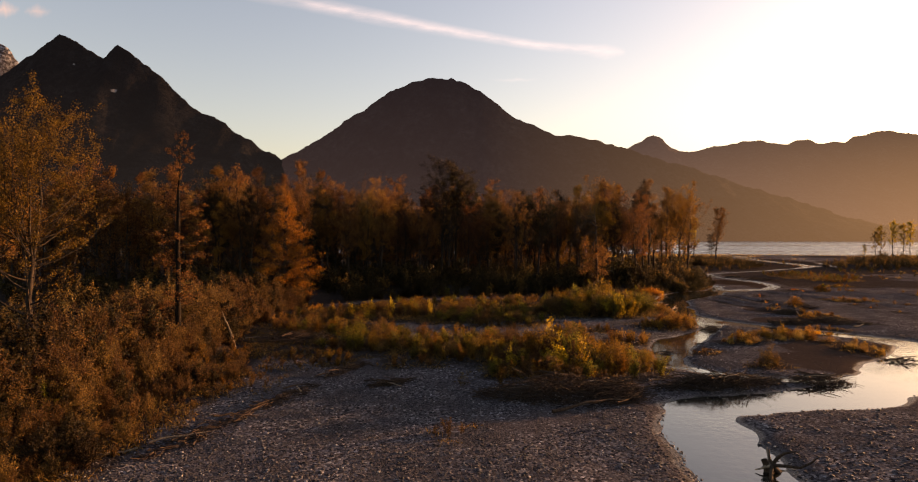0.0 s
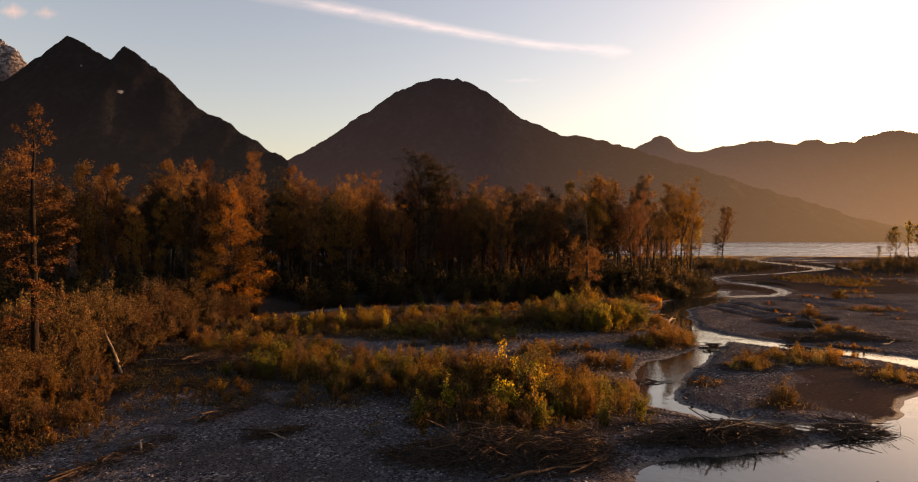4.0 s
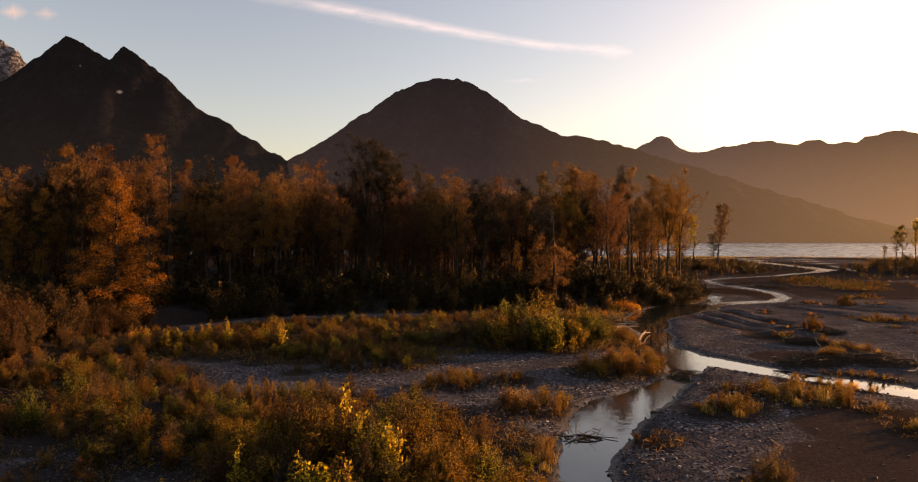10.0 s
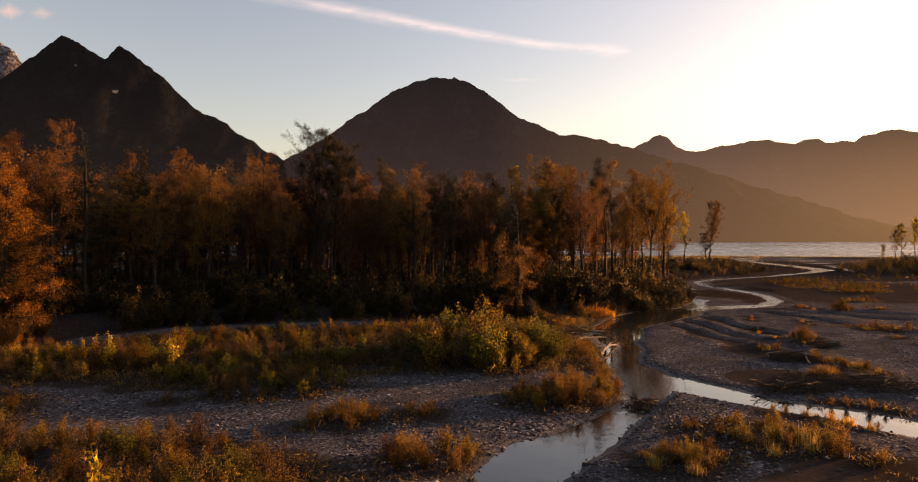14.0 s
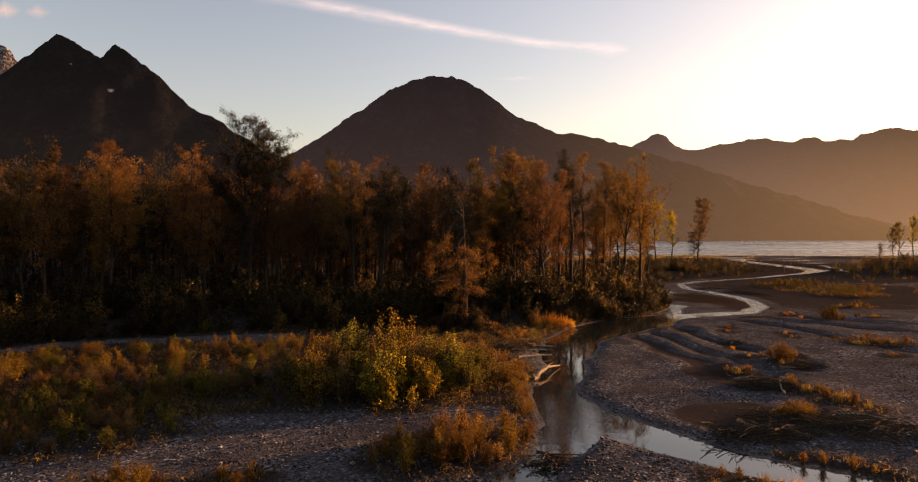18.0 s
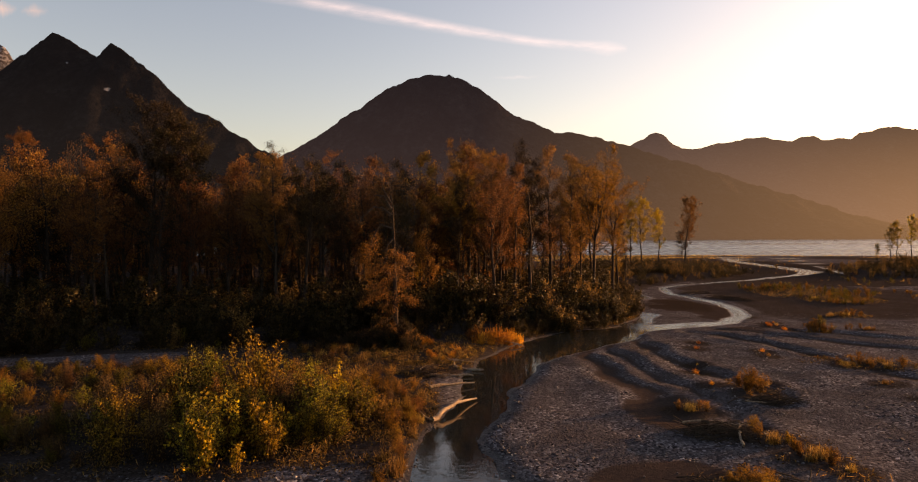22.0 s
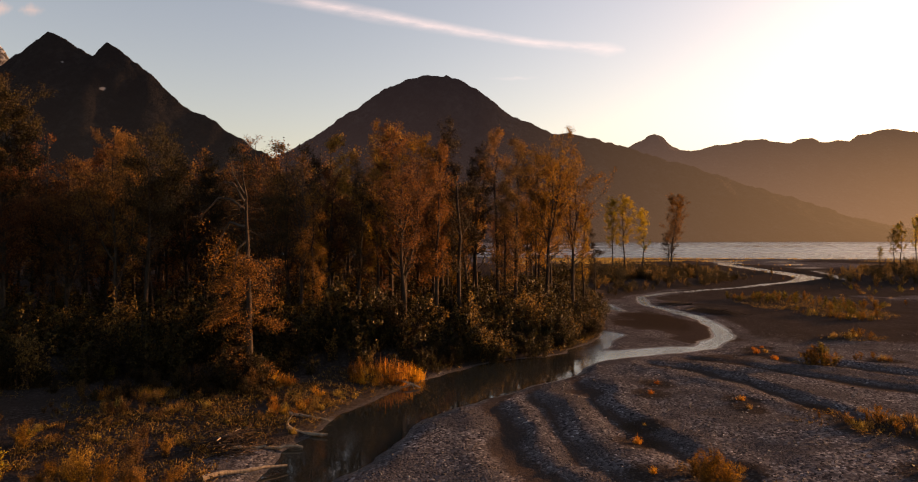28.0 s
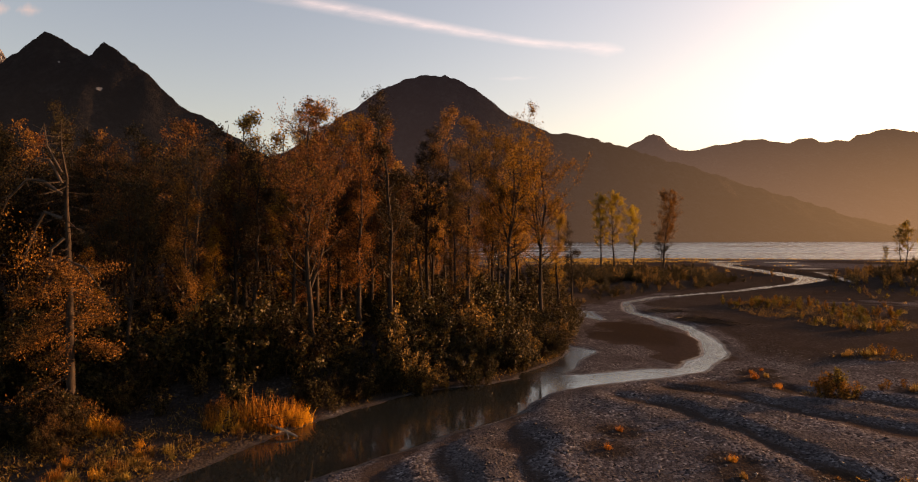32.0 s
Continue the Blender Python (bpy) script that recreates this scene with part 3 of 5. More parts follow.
def cone_tree(seed, h, spread, mat, label, name, leaf_n=4000, leaf=0.15, droop=-0.25, ragged=0.35, first=0.06, slim=0.6, dead_top=0.0, tiers=26, power=0.9, bark=None, loose=0.05):
    """A tree that tapers to a point: whorls of branches off one straight stem, each with side twigs in a flat spray."""
    r = np.random.default_rng(seed)
    wood, limbs, crown = Stock(), Stock(), Stock()
    k = np.linspace(0, 1, 12)
    sway = np.cumsum(r.normal(0, 0.006 * h, (12, 2)), axis=0) * k[:, None]
    path = np.column_stack([sway, k * h - 0.25])
    radius = (0.010 * h + 0.05) * (1 - 0.93 * k ** 1.4)
    wood.tube(path, radius, 8)
    sprays = []
    for i in range(tiers * 4):
        s = first + (0.99 - first) * ((i + r.random()) / (tiers * 4)) ** 0.9
        at = np.array([np.interp(s, k, path[:, c]) for c in range(3)])
        long = spread * max(0.05, (1 - s)) ** power * r.uniform(1 - ragged, 1 + ragged * 0.6) + 0.15
        az, up = r.uniform(0, 2 * np.pi), droop + r.normal(0, 0.15) + 0.5 * s
        j = np.linspace(0, 1, 5)
        bend = r.normal(0, 0.05, 2) * long
        limb = np.column_stack([at[0] + long * j * math.cos(az) + bend[0] * j ** 2, at[1] + long * j * math.sin(az) + bend[1] * j ** 2, at[2] + long * (math.sin(up) * j + 0.2 * j ** 2)])
        limbs.tube(limb, (0.012 * long + 0.008) * (1 - 0.8 * j), 3)
        leafy = s < 1 - dead_top
        full = r.gamma(1.8)
        for _ in range(int(3 + 3 * long)):
            q = r.uniform(0.25, 1)
            st = np.array([np.interp(q, j, limb[:, c]) for c in range(3)])
            turn = az + r.choice((-1, 1)) * r.uniform(0.4, 1.1)
            reach = long * (0.12 + 0.3 * (1 - 0.5 * q)) * r.uniform(0.5, 1.2)
            en = st + np.array((math.cos(turn) * reach, math.sin(turn) * reach, -0.25 * reach + r.normal(0, 0.06)))
            limbs.tube([st, (st + en) / 2, en], [0.008, 0.006, 0.003], 3)
            if leafy:
                sprays.append((st, en, reach * full))
        if leafy:
            sprays.append((limb[1], limb[4], long * 0.5 * full))
    weight = np.array([c[2] for c in sprays])
    pts = []
    for (a, b, _), n in zip(sprays, r.multinomial(leaf_n, weight / weight.sum())):
        pts.append(a + (b - a) * r.beta(1.4, 1.1, (n, 1)) + r.normal(0, loose, (n, 3)) - np.array((0, 0, 0.04)))
    crown.leaves(np.concatenate(pts), leaf, r, slim, 0.5)
    tree = tagged(new(name), label, "tree")
    part("trunk", wood.mesh("trunk", bark or BARK), tree)
    part("branchwork", limbs.mesh("branchwork", bark or BARK), tree)
    part("crown", crown.mesh("crown", mat), tree)
    return tree


def shrub(seed, h, r_out, mat, label, name="willow_shrub", stems=20, leaf_n=900, leaf=0.055, upright=0.75, slim=0.42, group="willow shrubs"):
    """A many-stemmed shrub, leafy from near the ground to uneven tips."""
    r = np.random.default_rng(seed)
    wood, crown = Stock(), Stock()
    runs = []
    for i in range(stems):
        az, lean = r.uniform(0, 2 * np.pi), r.beta(1.3, 1.5)
        top = h * r.uniform(0.55, 1.05) * (1 - 0.35 * lean)
        reach = r_out * lean
        base = r.normal(0, 0.12 * r_out, 2)
        j = np.linspace(0, 1, 5)
        p = np.column_stack([base[0] + reach * math.cos(az) * j ** (1 / upright) + r.normal(0, 0.03, 5), base[1] + reach * math.sin(az) * j ** (1 / upright) + r.normal(0, 0.03, 5),
                             top * j ** 0.9 - 0.12])
        wood.tube(p, (0.006 + 0.008 * h) * (1 - 0.8 * j), 3)
        runs.append((p, top))
        for _ in range(1):
            q = r.uniform(0.3, 0.85)
            st = np.array([np.interp(q, j, p[:, c]) for c in range(3)])
            en = st + np.array((r.normal(0, 0.22), r.normal(0, 0.22), r.uniform(0.1, 0.45))) * h * 0.6
            wood.tube([st, (st + en) / 2 + r.normal(0, 0.02, 3), en], [0.006, 0.005, 0.003], 3)
            runs.append((np.array([st, st, (st + en) / 2, en, en]), top * 0.5))
    w = np.array([q[1] for q in runs]) * r.uniform(0.2, 1.8, len(runs))
    pts = []
    for (p, _), n in zip(runs, r.multinomial(leaf_n, w / w.sum())):
        s = r.beta(1.5, 1.0, n)
        pts.append(np.column_stack([np.interp(s, np.linspace(0, 1, 5), p[:, c]) for c in range(3)]) + r.normal(0, 0.028 * h ** 0.7 + 0.01, (n, 3)))
    crown.leaves(np.concatenate(pts), leaf, r, slim, -0.3)
    bush = tagged(new(name), label, "shrub", group)
    part("branchwork", wood.mesh("branchwork", TWIG), bush)
    part("foliage", crown.mesh("foliage", mat), bush)
    return bush


def tuft(seed, h, r_out, mat, label, blades=190):
    """A clump of dry grass: bent tapering blades."""
    r = np.random.default_rng(seed)
    s = Stock()
    az, lean = r.uniform(0, 2 * np.pi, blades), r.beta(1.5, 1.3, blades)
    base = r.normal(0, 0.42 * r_out, (blades, 2))
    tall = h * r.uniform(0.3, 1.1, blades) * (1.05 - 0.35 * lean)
    d = np.column_stack([np.cos(az), np.sin(az)])
    side = np.column_stack([-np.sin(az), np.cos(az)]) * r.uniform(0.006, 0.014, (blades, 1))
    rows = []
    for j, wd in ((0, 1.0), (0.55, 0.8), (1.0, 0.12)):
        c = np.column_stack([base + d * (lean * tall * 1.0 * j ** 1.7)[:, None], tall * j * (1 - 0.25 * lean * j) - 0.04])
        rows += [c - np.column_stack([side * wd, np.zeros(blades)]), c + np.column_stack([side * wd, np.zeros(blades)])]
    v = np.stack(rows, 1).reshape(-1, 3)
    k = np.arange(blades)[:, None] * 6
    s.add(v, np.concatenate([k + [0, 1, 3, 2], k + [2, 3, 5, 4]]))
    return tagged(new("grass_tuft", s.mesh("grass_tuft", mat)), label, "grass tuft", "grass tufts")


class Nursery:
    """Keeps one grown plant of each kind and sets copies of it; the first copy is the plant itself."""

    def __init__(self):
        self.made, self.used = {}, set()

    def put(self, key, grow, x, y, z, scale=1.0, turn=None, tall=1.0):
        if key not in self.made:
            self.made[key] = grow()
        ob = self.made[key]
        turn = rng.uniform(0, 360) if turn is None else turn
        m = pose(x, y, z, 0, 0, turn) @ Matrix.Diagonal((scale, scale, scale * tall, 1))
        if key in self.used:
            return copy_thing(ob, m @ Matrix.Diagonal((*(1 / c for c in ob.scale), 1)))
        self.used.add(key)
        ob.matrix_basis = m
        return ob


nursery = Nursery()
TREE_KINDS = {
    # colour: (label, leaf material, bark)
    "amber": ("tall narrow cottonwood with amber autumn leaves in the forest", "amber", None),
    "rust": ("tall narrow cottonwood with rust-brown thinning leaves in the forest", "rust", None),
    "olive": ("tall cottonwood with dark olive-green leaves in the forest", "olive", None),
    "golden": ("tall cottonwood with golden-yellow leaves at the forest edge", "golden", None),
    "lemon": ("slim upright tree with bright yellow leaves near the lake shore", "yellow", None),
    "bare": ("nearly leafless grey-trunked tree in the forest", "rust", BARK_PALE),
}


def set_tree(kind, variant, x, y, h, turn=None, deep=False):
    label, leaf, bark = TREE_KINDS[kind]
    shape = {0: dict(spread=2.3, forks=1, first=0.34), 1: dict(spread=2.7, forks=3, first=0.4), 2: dict(spread=1.8, narrow=0.5, forks=0, first=0.28), 3: dict(spread=2.6, narrow=0.6, forks=2, first=0.42),
             4: dict(spread=3.1, narrow=0.7, forks=3, first=0.3)}[variant]
    if deep:
        shape["first"] *= 0.4
    n = {0: 0.85, 2: 0.6}.get(variant, 1.0) * ({"bare": 1500, "rust": 20000}.get(kind, 24000)) * (0.36 if deep else 1)
    grow = lambda: broad_tree(100 + 7 * variant + 31 * list(TREE_KINDS).index(kind), 15.0, mat=LEAF[leaf], label=label, bark=bark, leaf_n=int(n),
                              leaf=0.078 if deep else 0.046, density=0.6 if deep else 1.0, loose=(0.17 if deep else 0.12) * (1.5 if variant == 2 else 1), **shape)
    s = h / 15.0
    if ("tree", kind, variant, deep) not in nursery.made:
        made = nursery.made["tree", kind, variant, deep] = grow()
        made.name = {"rust": "rusty_cottonwood", "olive": "olive_cottonwood", "golden": "golden_cottonwood", "lemon": "yellow_cottonwood", "bare": "bare_tree"}.get(kind, "cottonwood_tree")
    return nursery.put(("tree", kind, variant, deep), grow, x, y, height_at(x, y) - 0.05, s ** 0.8, turn, s ** 0.2)


# trees that stand out, by place and height
for kind, variant, x, y, h in [
        ("rust", 3, -27.5, 38.0, 12.0),
        ("rust", 2, -28.3, 65, 12.6), ("amber", 0, -29, 79, 15), ("rust", 2, -23, 74, 14.5), ("rust", 0, -17.2, 70, 15.0),
        ("olive", 4, -1.6, 85.5, 17.6), ("olive", 3, 0.2, 86.5, 16.2), ("amber", 4, -13, 101, 16.4), ("bare", 1, -14, 96.5, 16.3), ("amber", 0, -20, 99, 17), ("amber", 2, -27, 99, 16.4),
        ("rust", 0, -8, 92, 14.5), ("rust", 2, 1, 97, 13.8), ("olive", 2, 2.3, 103, 16.6), ("rust", 4, 7.6, 113, 17.2), ("rust", 2, 5.0, 92, 14),
        ("rust", 4, 13.5, 106, 14.4), ("olive", 0, 10, 94, 13), ("bare", 2, -4.4, 85, 11), ("bare", 0, 3.5, 88, 9),
        ("golden", 4, 24, 100.5, 16.8), ("amber", 0, 22.5, 97, 15.5), ("rust", 4, 25.2, 87, 12.8), ("olive", 2, 28.5, 92, 15), ("amber", 2, 27, 104, 15.5),
        ("olive", 0, 30.2, 104, 15.2), ("rust", 2, 33, 98, 14.6), ("rust", 2, 32, 103, 16.2), ("golden", 4, 36, 100.5, 15.8), ("golden", 4, 38.8, 104, 15.0),
        ("amber", 0, 37.5, 109, 13.5), ("golden", 2, 41.5, 113, 11), ("olive", 2, 43.5, 117, 9), ("golden", 2, 19, 90, 7), ("golden", 2, 15, 86, 6),
        ("lemon", 0, 57.5, 166, 14.6), ("lemon", 0, 60.2, 167.5, 15.2), ("lemon", 0, 63.2, 166, 12.6), ("golden", 3, 66, 158.8, 14.6), ("olive", 4, 69, 168, 8)]:
    set_tree(kind, variant, x, y, h, deep=False)
for x, y, h in [(141, 210, 9), (144, 212, 10.6), (149, 213, 12), (151, 211, 11), (157, 216, 12), (163, 214, 12.5), (170, 220, 11), (136, 208, 5)]:
    set_tree("lemon", 0, x, y, h * 1.12)

# the forest behind: trees at uneven spacing, thinning into shade
stand = []
for _ in range(14000):
    if len(stand) > 470:
        break
    x, y = rng.uniform(-95, 44), rng.uniform(20, 190)
    depth = read(GF, x, y)
    if depth < 4 or depth > 75 or depth > 45 and rng.random() < 0.5 or (y < 64) or y > 128 and x > 30:
        continue
    if y < 66 and rng.random() < 0.45:
        continue
    if math.hypot(x + 16, y - 70) < 6:
        continue
    if all((x - a) ** 2 + (y - b) ** 2 > 2.3 ** 2 for a, b in stand):
        stand.append((x, y))
for x, y in stand:
    # darker leaf kinds left of x = 20 stand in for the wood's shade
    kind = rng.choice(["amber", "rust", "olive", "bare", "golden"], p=[0.36, 0.34, 0.13, 0.12, 0.05] if x > 20 else [0.08, 0.46, 0.32, 0.14, 0.0] if x > 0 and y < 100 else [0.24, 0.44, 0.18, 0.14, 0.0])
    depth = read(GF, x, y)
    set_tree(kind, int(rng.integers(0, 5)), x, y, rng.uniform(11.0, 15.5) if depth > 14 else rng.uniform(9.0, 13.2), deep=depth > 14)

# trees with a shape of their own
broad = broad_tree(515, 14.4, 4.0, LEAF["ochre"], "broad three-stemmed cottonwood with dense golden-brown leaves", leaf_n=44000, leaf=0.045, forks=4, first=0.12, narrow=0.75)
broad.matrix_basis = pose(-23.6, 35.2, height_at(-23.6, 35.2) - 0.1, 0, 0, 70)
orange = cone_tree(501, 12.0, 3.6, LEAF["orange"], "bright orange cone-shaped tree glowing at the forest edge", "orange_tree", 42000, 0.045, -0.15, 0.4, tiers=44, loose=0.12)
orange.matrix_basis = pose(-17.5, 65.6, height_at(-17.5, 65.6), 0, 0, 40)
spruce = cone_tree(503, 15.5, 2.3, LEAF["spruce"], "dark spruce standing among the cottonwoods", "spruce_tree", 16000, 0.09, -0.35, 0.3, slim=0.16)
spruce.matrix_basis = pose(-17.8, 75.0, height_at(-17.8, 75.0) - 0.1)
snag = cone_tree(505, 12.9, 1.6, LEAF["rust"], "tall half-dead tree with a bare dark stem and sparse rusty foliage", "snag_tree", 9000, 0.04, -0.2, 0.7, first=0.2, tiers=20, power=0.45, bark=BARK_DEAD)
snag.matrix_basis = pose(-16.0, 36.8, height_at(-16.0, 36.8))
rusty = cone_tree(509, 15.8, 2.3, LEAF["rust"], "tall shaggy tree with reddish-brown drooping foliage at the forest edge", "shaggy_tree", 30000, 0.042, -0.15, 0.5, first=0.16, tiers=30, power=0.42)
rusty.matrix_basis = pose(23.3, 96.5, height_at(23.3, 96.5) - 0.1, 0, 0, 25)
snag2 = cone_tree(507, 11.6, 1.5, LEAF["rust"], "old crooked tree with dead bare top and drooping orange lower branches", "snag_tree", 15000, 0.04, -0.75, 0.8, first=0.14, tiers=20, power=0.3, dead_top=0.42, bark=BARK, loose=0.15)
snag2.matrix_basis = pose(18.1, 79.1, height_at(18.1, 79.1) - 0.1) @ pose(0, 0, 0, 0, -2, 0)
prong = Stock()
pr = np.random.default_rng(58)
for pts, rad in (([(0, 0, 9.0), (-0.5, 0.1, 9.9), (-1.0, 0.1, 10.0), (-1.35, 0.2, 9.8)], [0.06, 0.05, 0.03, 0.008]), ([(0, 0, 8.6), (-0.6, -0.1, 9.1), (-1.2, -0.1, 9.2), (-2.0, 0, 8.5), (-2.3, 0, 7.9)], [0.07, 0.06, 0.045, 0.03, 0.008]),
                 ([(0, 0, 9.4), (-0.55, 0.1, 10.4), (-0.65, 0.1, 11.3)], [0.05, 0.035, 0.008]), ([(0, 0, 7.7), (-0.8, 0.2, 8.0), (-1.3, 0.3, 7.3), (-1.7, 0.3, 6.2), (-1.6, 0.2, 5.5)], [0.08, 0.06, 0.045, 0.03, 0.008]),
                 ([(0, 0, 7.0), (-0.35, -0.2, 6.6), (-0.5, -0.2, 5.6), (-1.0, -0.3, 4.9)], [0.06, 0.045, 0.03, 0.008]), ([(0, 0, 6.2), (0.9, -0.3, 5.9), (1.5, -0.3, 5.0)], [0.06, 0.04, 0.008])):
    prong.tube(pts, rad, 6)
    for a, b in zip(pts[1:], pts[2:]):
        for _ in range(3):
            st = np.array(a) + (np.array(b) - np.array(a)) * pr.random()
            en = st + pr.normal(0, 0.32, 3) + (-0.1, 0, -0.05)
            prong.tube([st, (st + en) / 2 + pr.normal(0, 0.05, 3), en], [0.018, 0.012, 0.005], 4)
part("dead_top", prong.mesh("dead_top", BARK_PALE), snag2, "bare crooked grey top")
tassel = Stock()
for cx, cz, wide, tall, n in ((-1.65, 5.9, 0.28, 0.6, 420), (-1.15, 6.8, 0.25, 0.4, 220), (-0.95, 5.2, 0.3, 0.4, 260), (-2.2, 8.0, 0.15, 0.25, 60)):
    tassel.leaves(np.column_stack([pr.normal(cx, wide, n), pr.normal(0.15, 0.25, n), pr.normal(cz, tall, n)]), 0.045, pr, 0.6, 0.5)
part("hanging_foliage", tassel.mesh("hanging_foliage", LEAF["amber"]), snag2, "orange leaves left on the drooping branches")

# woods far behind, down to the lake
far_wood = []
for _ in range(900):
    x, y = rng.uniform(-190, 34), rng.uniform(120, 250)
    if read(GF, x, y) > 14 and len(far_wood) < 190:
        far_wood.append((x, y))

SHRUB_KINDS = {
    "green": ("bushy willow with green and yellowing leaves on the gravel bar", "green", dict(leaf_n=4200, stems=24, leaf=0.028, slim=0.5)),
    "gold": ("willow shrub with golden autumn leaves on the gravel bar", "golden", dict(leaf_n=4000, stems=24, leaf=0.027, slim=0.48)),
    "rust": ("low willow shrub with sparse rust-brown leaves", "brown", dict(leaf_n=3400, stems=26, leaf=0.026)),
    "yellow": ("young cottonwood sapling with bright yellow leaves", "yellow", dict(leaf_n=800, stems=10, leaf=0.045, upright=1.2, slim=0.65)),
    "alder": ("dense dark alder bush at the forest edge, darkened further for shade", "olive", dict(leaf_n=4200, stems=18, leaf=0.033, slim=0.6)),
    "thicket": ("tall rust-brown willow bush on the river bank", "brown", dict(leaf_n=5600, stems=30, leaf=0.028)),
    "amber": ("low shrub with amber autumn leaves on the bank", "amber", dict(leaf_n=3800, stems=26, leaf=0.027)),
}
R0 = {"green": 0.85, "gold": 0.8, "rust": 0.8, "yellow": 0.42, "alder": 1.0, "thicket": 0.85, "amber": 0.8}


kept = collections.Counter()
bulk = collections.defaultdict(Stock)  # joined plants too many to count
shapes = {}


def into_bulk(name, key, grow, x, y, z, scale, tall=1.0):
    """Adds one plant's faces, turned and scaled, to a joined mass of its kind."""
    if key not in shapes:
        ob = grow()
        got = []
        for o in [ob, *ob.children]:
            if o.data:
                v = np.empty(len(o.data.vertices) * 3)
                o.data.vertices.foreach_get("co", v)
                f = np.empty(len(o.data.loops), dtype=np.int32)
                o.data.loops.foreach_get("vertex_index", f)
                got.append((v.reshape(-1, 3), f.reshape(-1, 4), o.data.materials[0]))
        for o in [*ob.children, ob]:
            bpy.data.objects.remove(o)
        shapes[key] = got
    a = rng.uniform(0, 2 * np.pi)
    turn = np.array([[math.cos(a), -math.sin(a), 0], [math.sin(a), math.cos(a), 0], [0, 0, 1]])
    for v, f, mat in shapes[key]:
        bulk[name, mat.name].add((v * (scale, scale, scale * tall)) @ turn.T + (x, y, z), f)


def set_shrub(kind, x, y, h, z=None, single=True):
    label, leaf, more = SHRUB_KINDS[kind]
    variant = int(rng.integers(0, 3))
    name = {"alder": "alder_bush", "yellow": "cottonwood_sapling", "thicket": "bank_willow", "green": "green_willow", "gold": "golden_willow", "rust": "dwarf_willow"}.get(kind, "amber_shrub")
    z = height_at(x, y) if z is None else z
    tall = rng.uniform(0.85, 1.15)
    seed = 700 + variant + 11 * list(SHRUB_KINDS).index(kind)
    if single and kept[name] < 270:
        kept[name] += 1
        return nursery.put(("shrub", kind, variant), lambda: shrub(seed, 1.6, R0[kind], LEAF[leaf], label, name, **more), x, y, z, h / 1.6, None, tall)
    lean = dict(more, leaf_n=1000, leaf=0.048, stems=9)
    into_bulk({"alder_bush": "alder_scrub", "bank_willow": "willow_thicket"}.get(name, "willow_scrub"), ("lean", kind, variant),
              lambda: shrub(seed, 1.6, R0[kind], LEAF[leaf], label, name, **lean), x, y, z, h / 1.6, tall)


def set_tuft(kind, x, y, h, z=None, single=True):
    variant = int(rng.integers(0, 3))
    label = {"straw": "clump of dry straw-coloured grass on the gravel", "ember": "clump of orange grass, coloured brighter for the low sun"}[kind]
    z = height_at(x, y) if z is None else z
    h *= 0.72 if kind == "straw" else 1.0
    if single and kept["tuft"] < 280:
        kept["tuft"] += 1
        return nursery.put(("tuft", kind, variant), lambda: tuft(900 + variant, 0.7, 0.35, LEAF[kind], label), x, y, z, h / 0.7)
    into_bulk("grass", ("lean", kind, variant), lambda: tuft(900 + variant, 0.7, 0.4, LEAF[kind], label, 55), x, y, z, h / 0.7)


def scatter(kinds, cx, cy, rx, ry, n, lo, hi, turn=0.0, gap=0.45, dry=0.25):
    """Plants of mixed kinds over an ellipse, kept out of the water and off one another."""
    c, s = math.cos(radians(turn)), math.sin(radians(turn))
    done = []
    for _ in range(n * 12):
        if len(done) == n:
            break
        a, q = rng.uniform(0, 2 * np.pi), rng.random() ** 0.5
        u, v = rx * q * math.cos(a), ry * q * math.sin(a)
        x, y = cx + u * c - v * s, cy + u * s + v * c
        if any((x - p) ** 2 + (y - w) ** 2 < gap * gap for p, w in done):
            continue
        z, d = height_at(x, y), read(GD, x, y)
        if d < (0.05 if kinds[0] == "ember" else dry):
            continue
        done.append((x, y))
        kind = kinds[int(rng.integers(0, len(kinds)))]
        h = rng.uniform(lo, hi) * (1.15 - 0.45 * q)
        if kind in ("straw", "ember"):
            set_tuft(kind, x, y, h, z, cx < 60)
        else:
            set_shrub(kind, x, y, h, z, cx < 40)


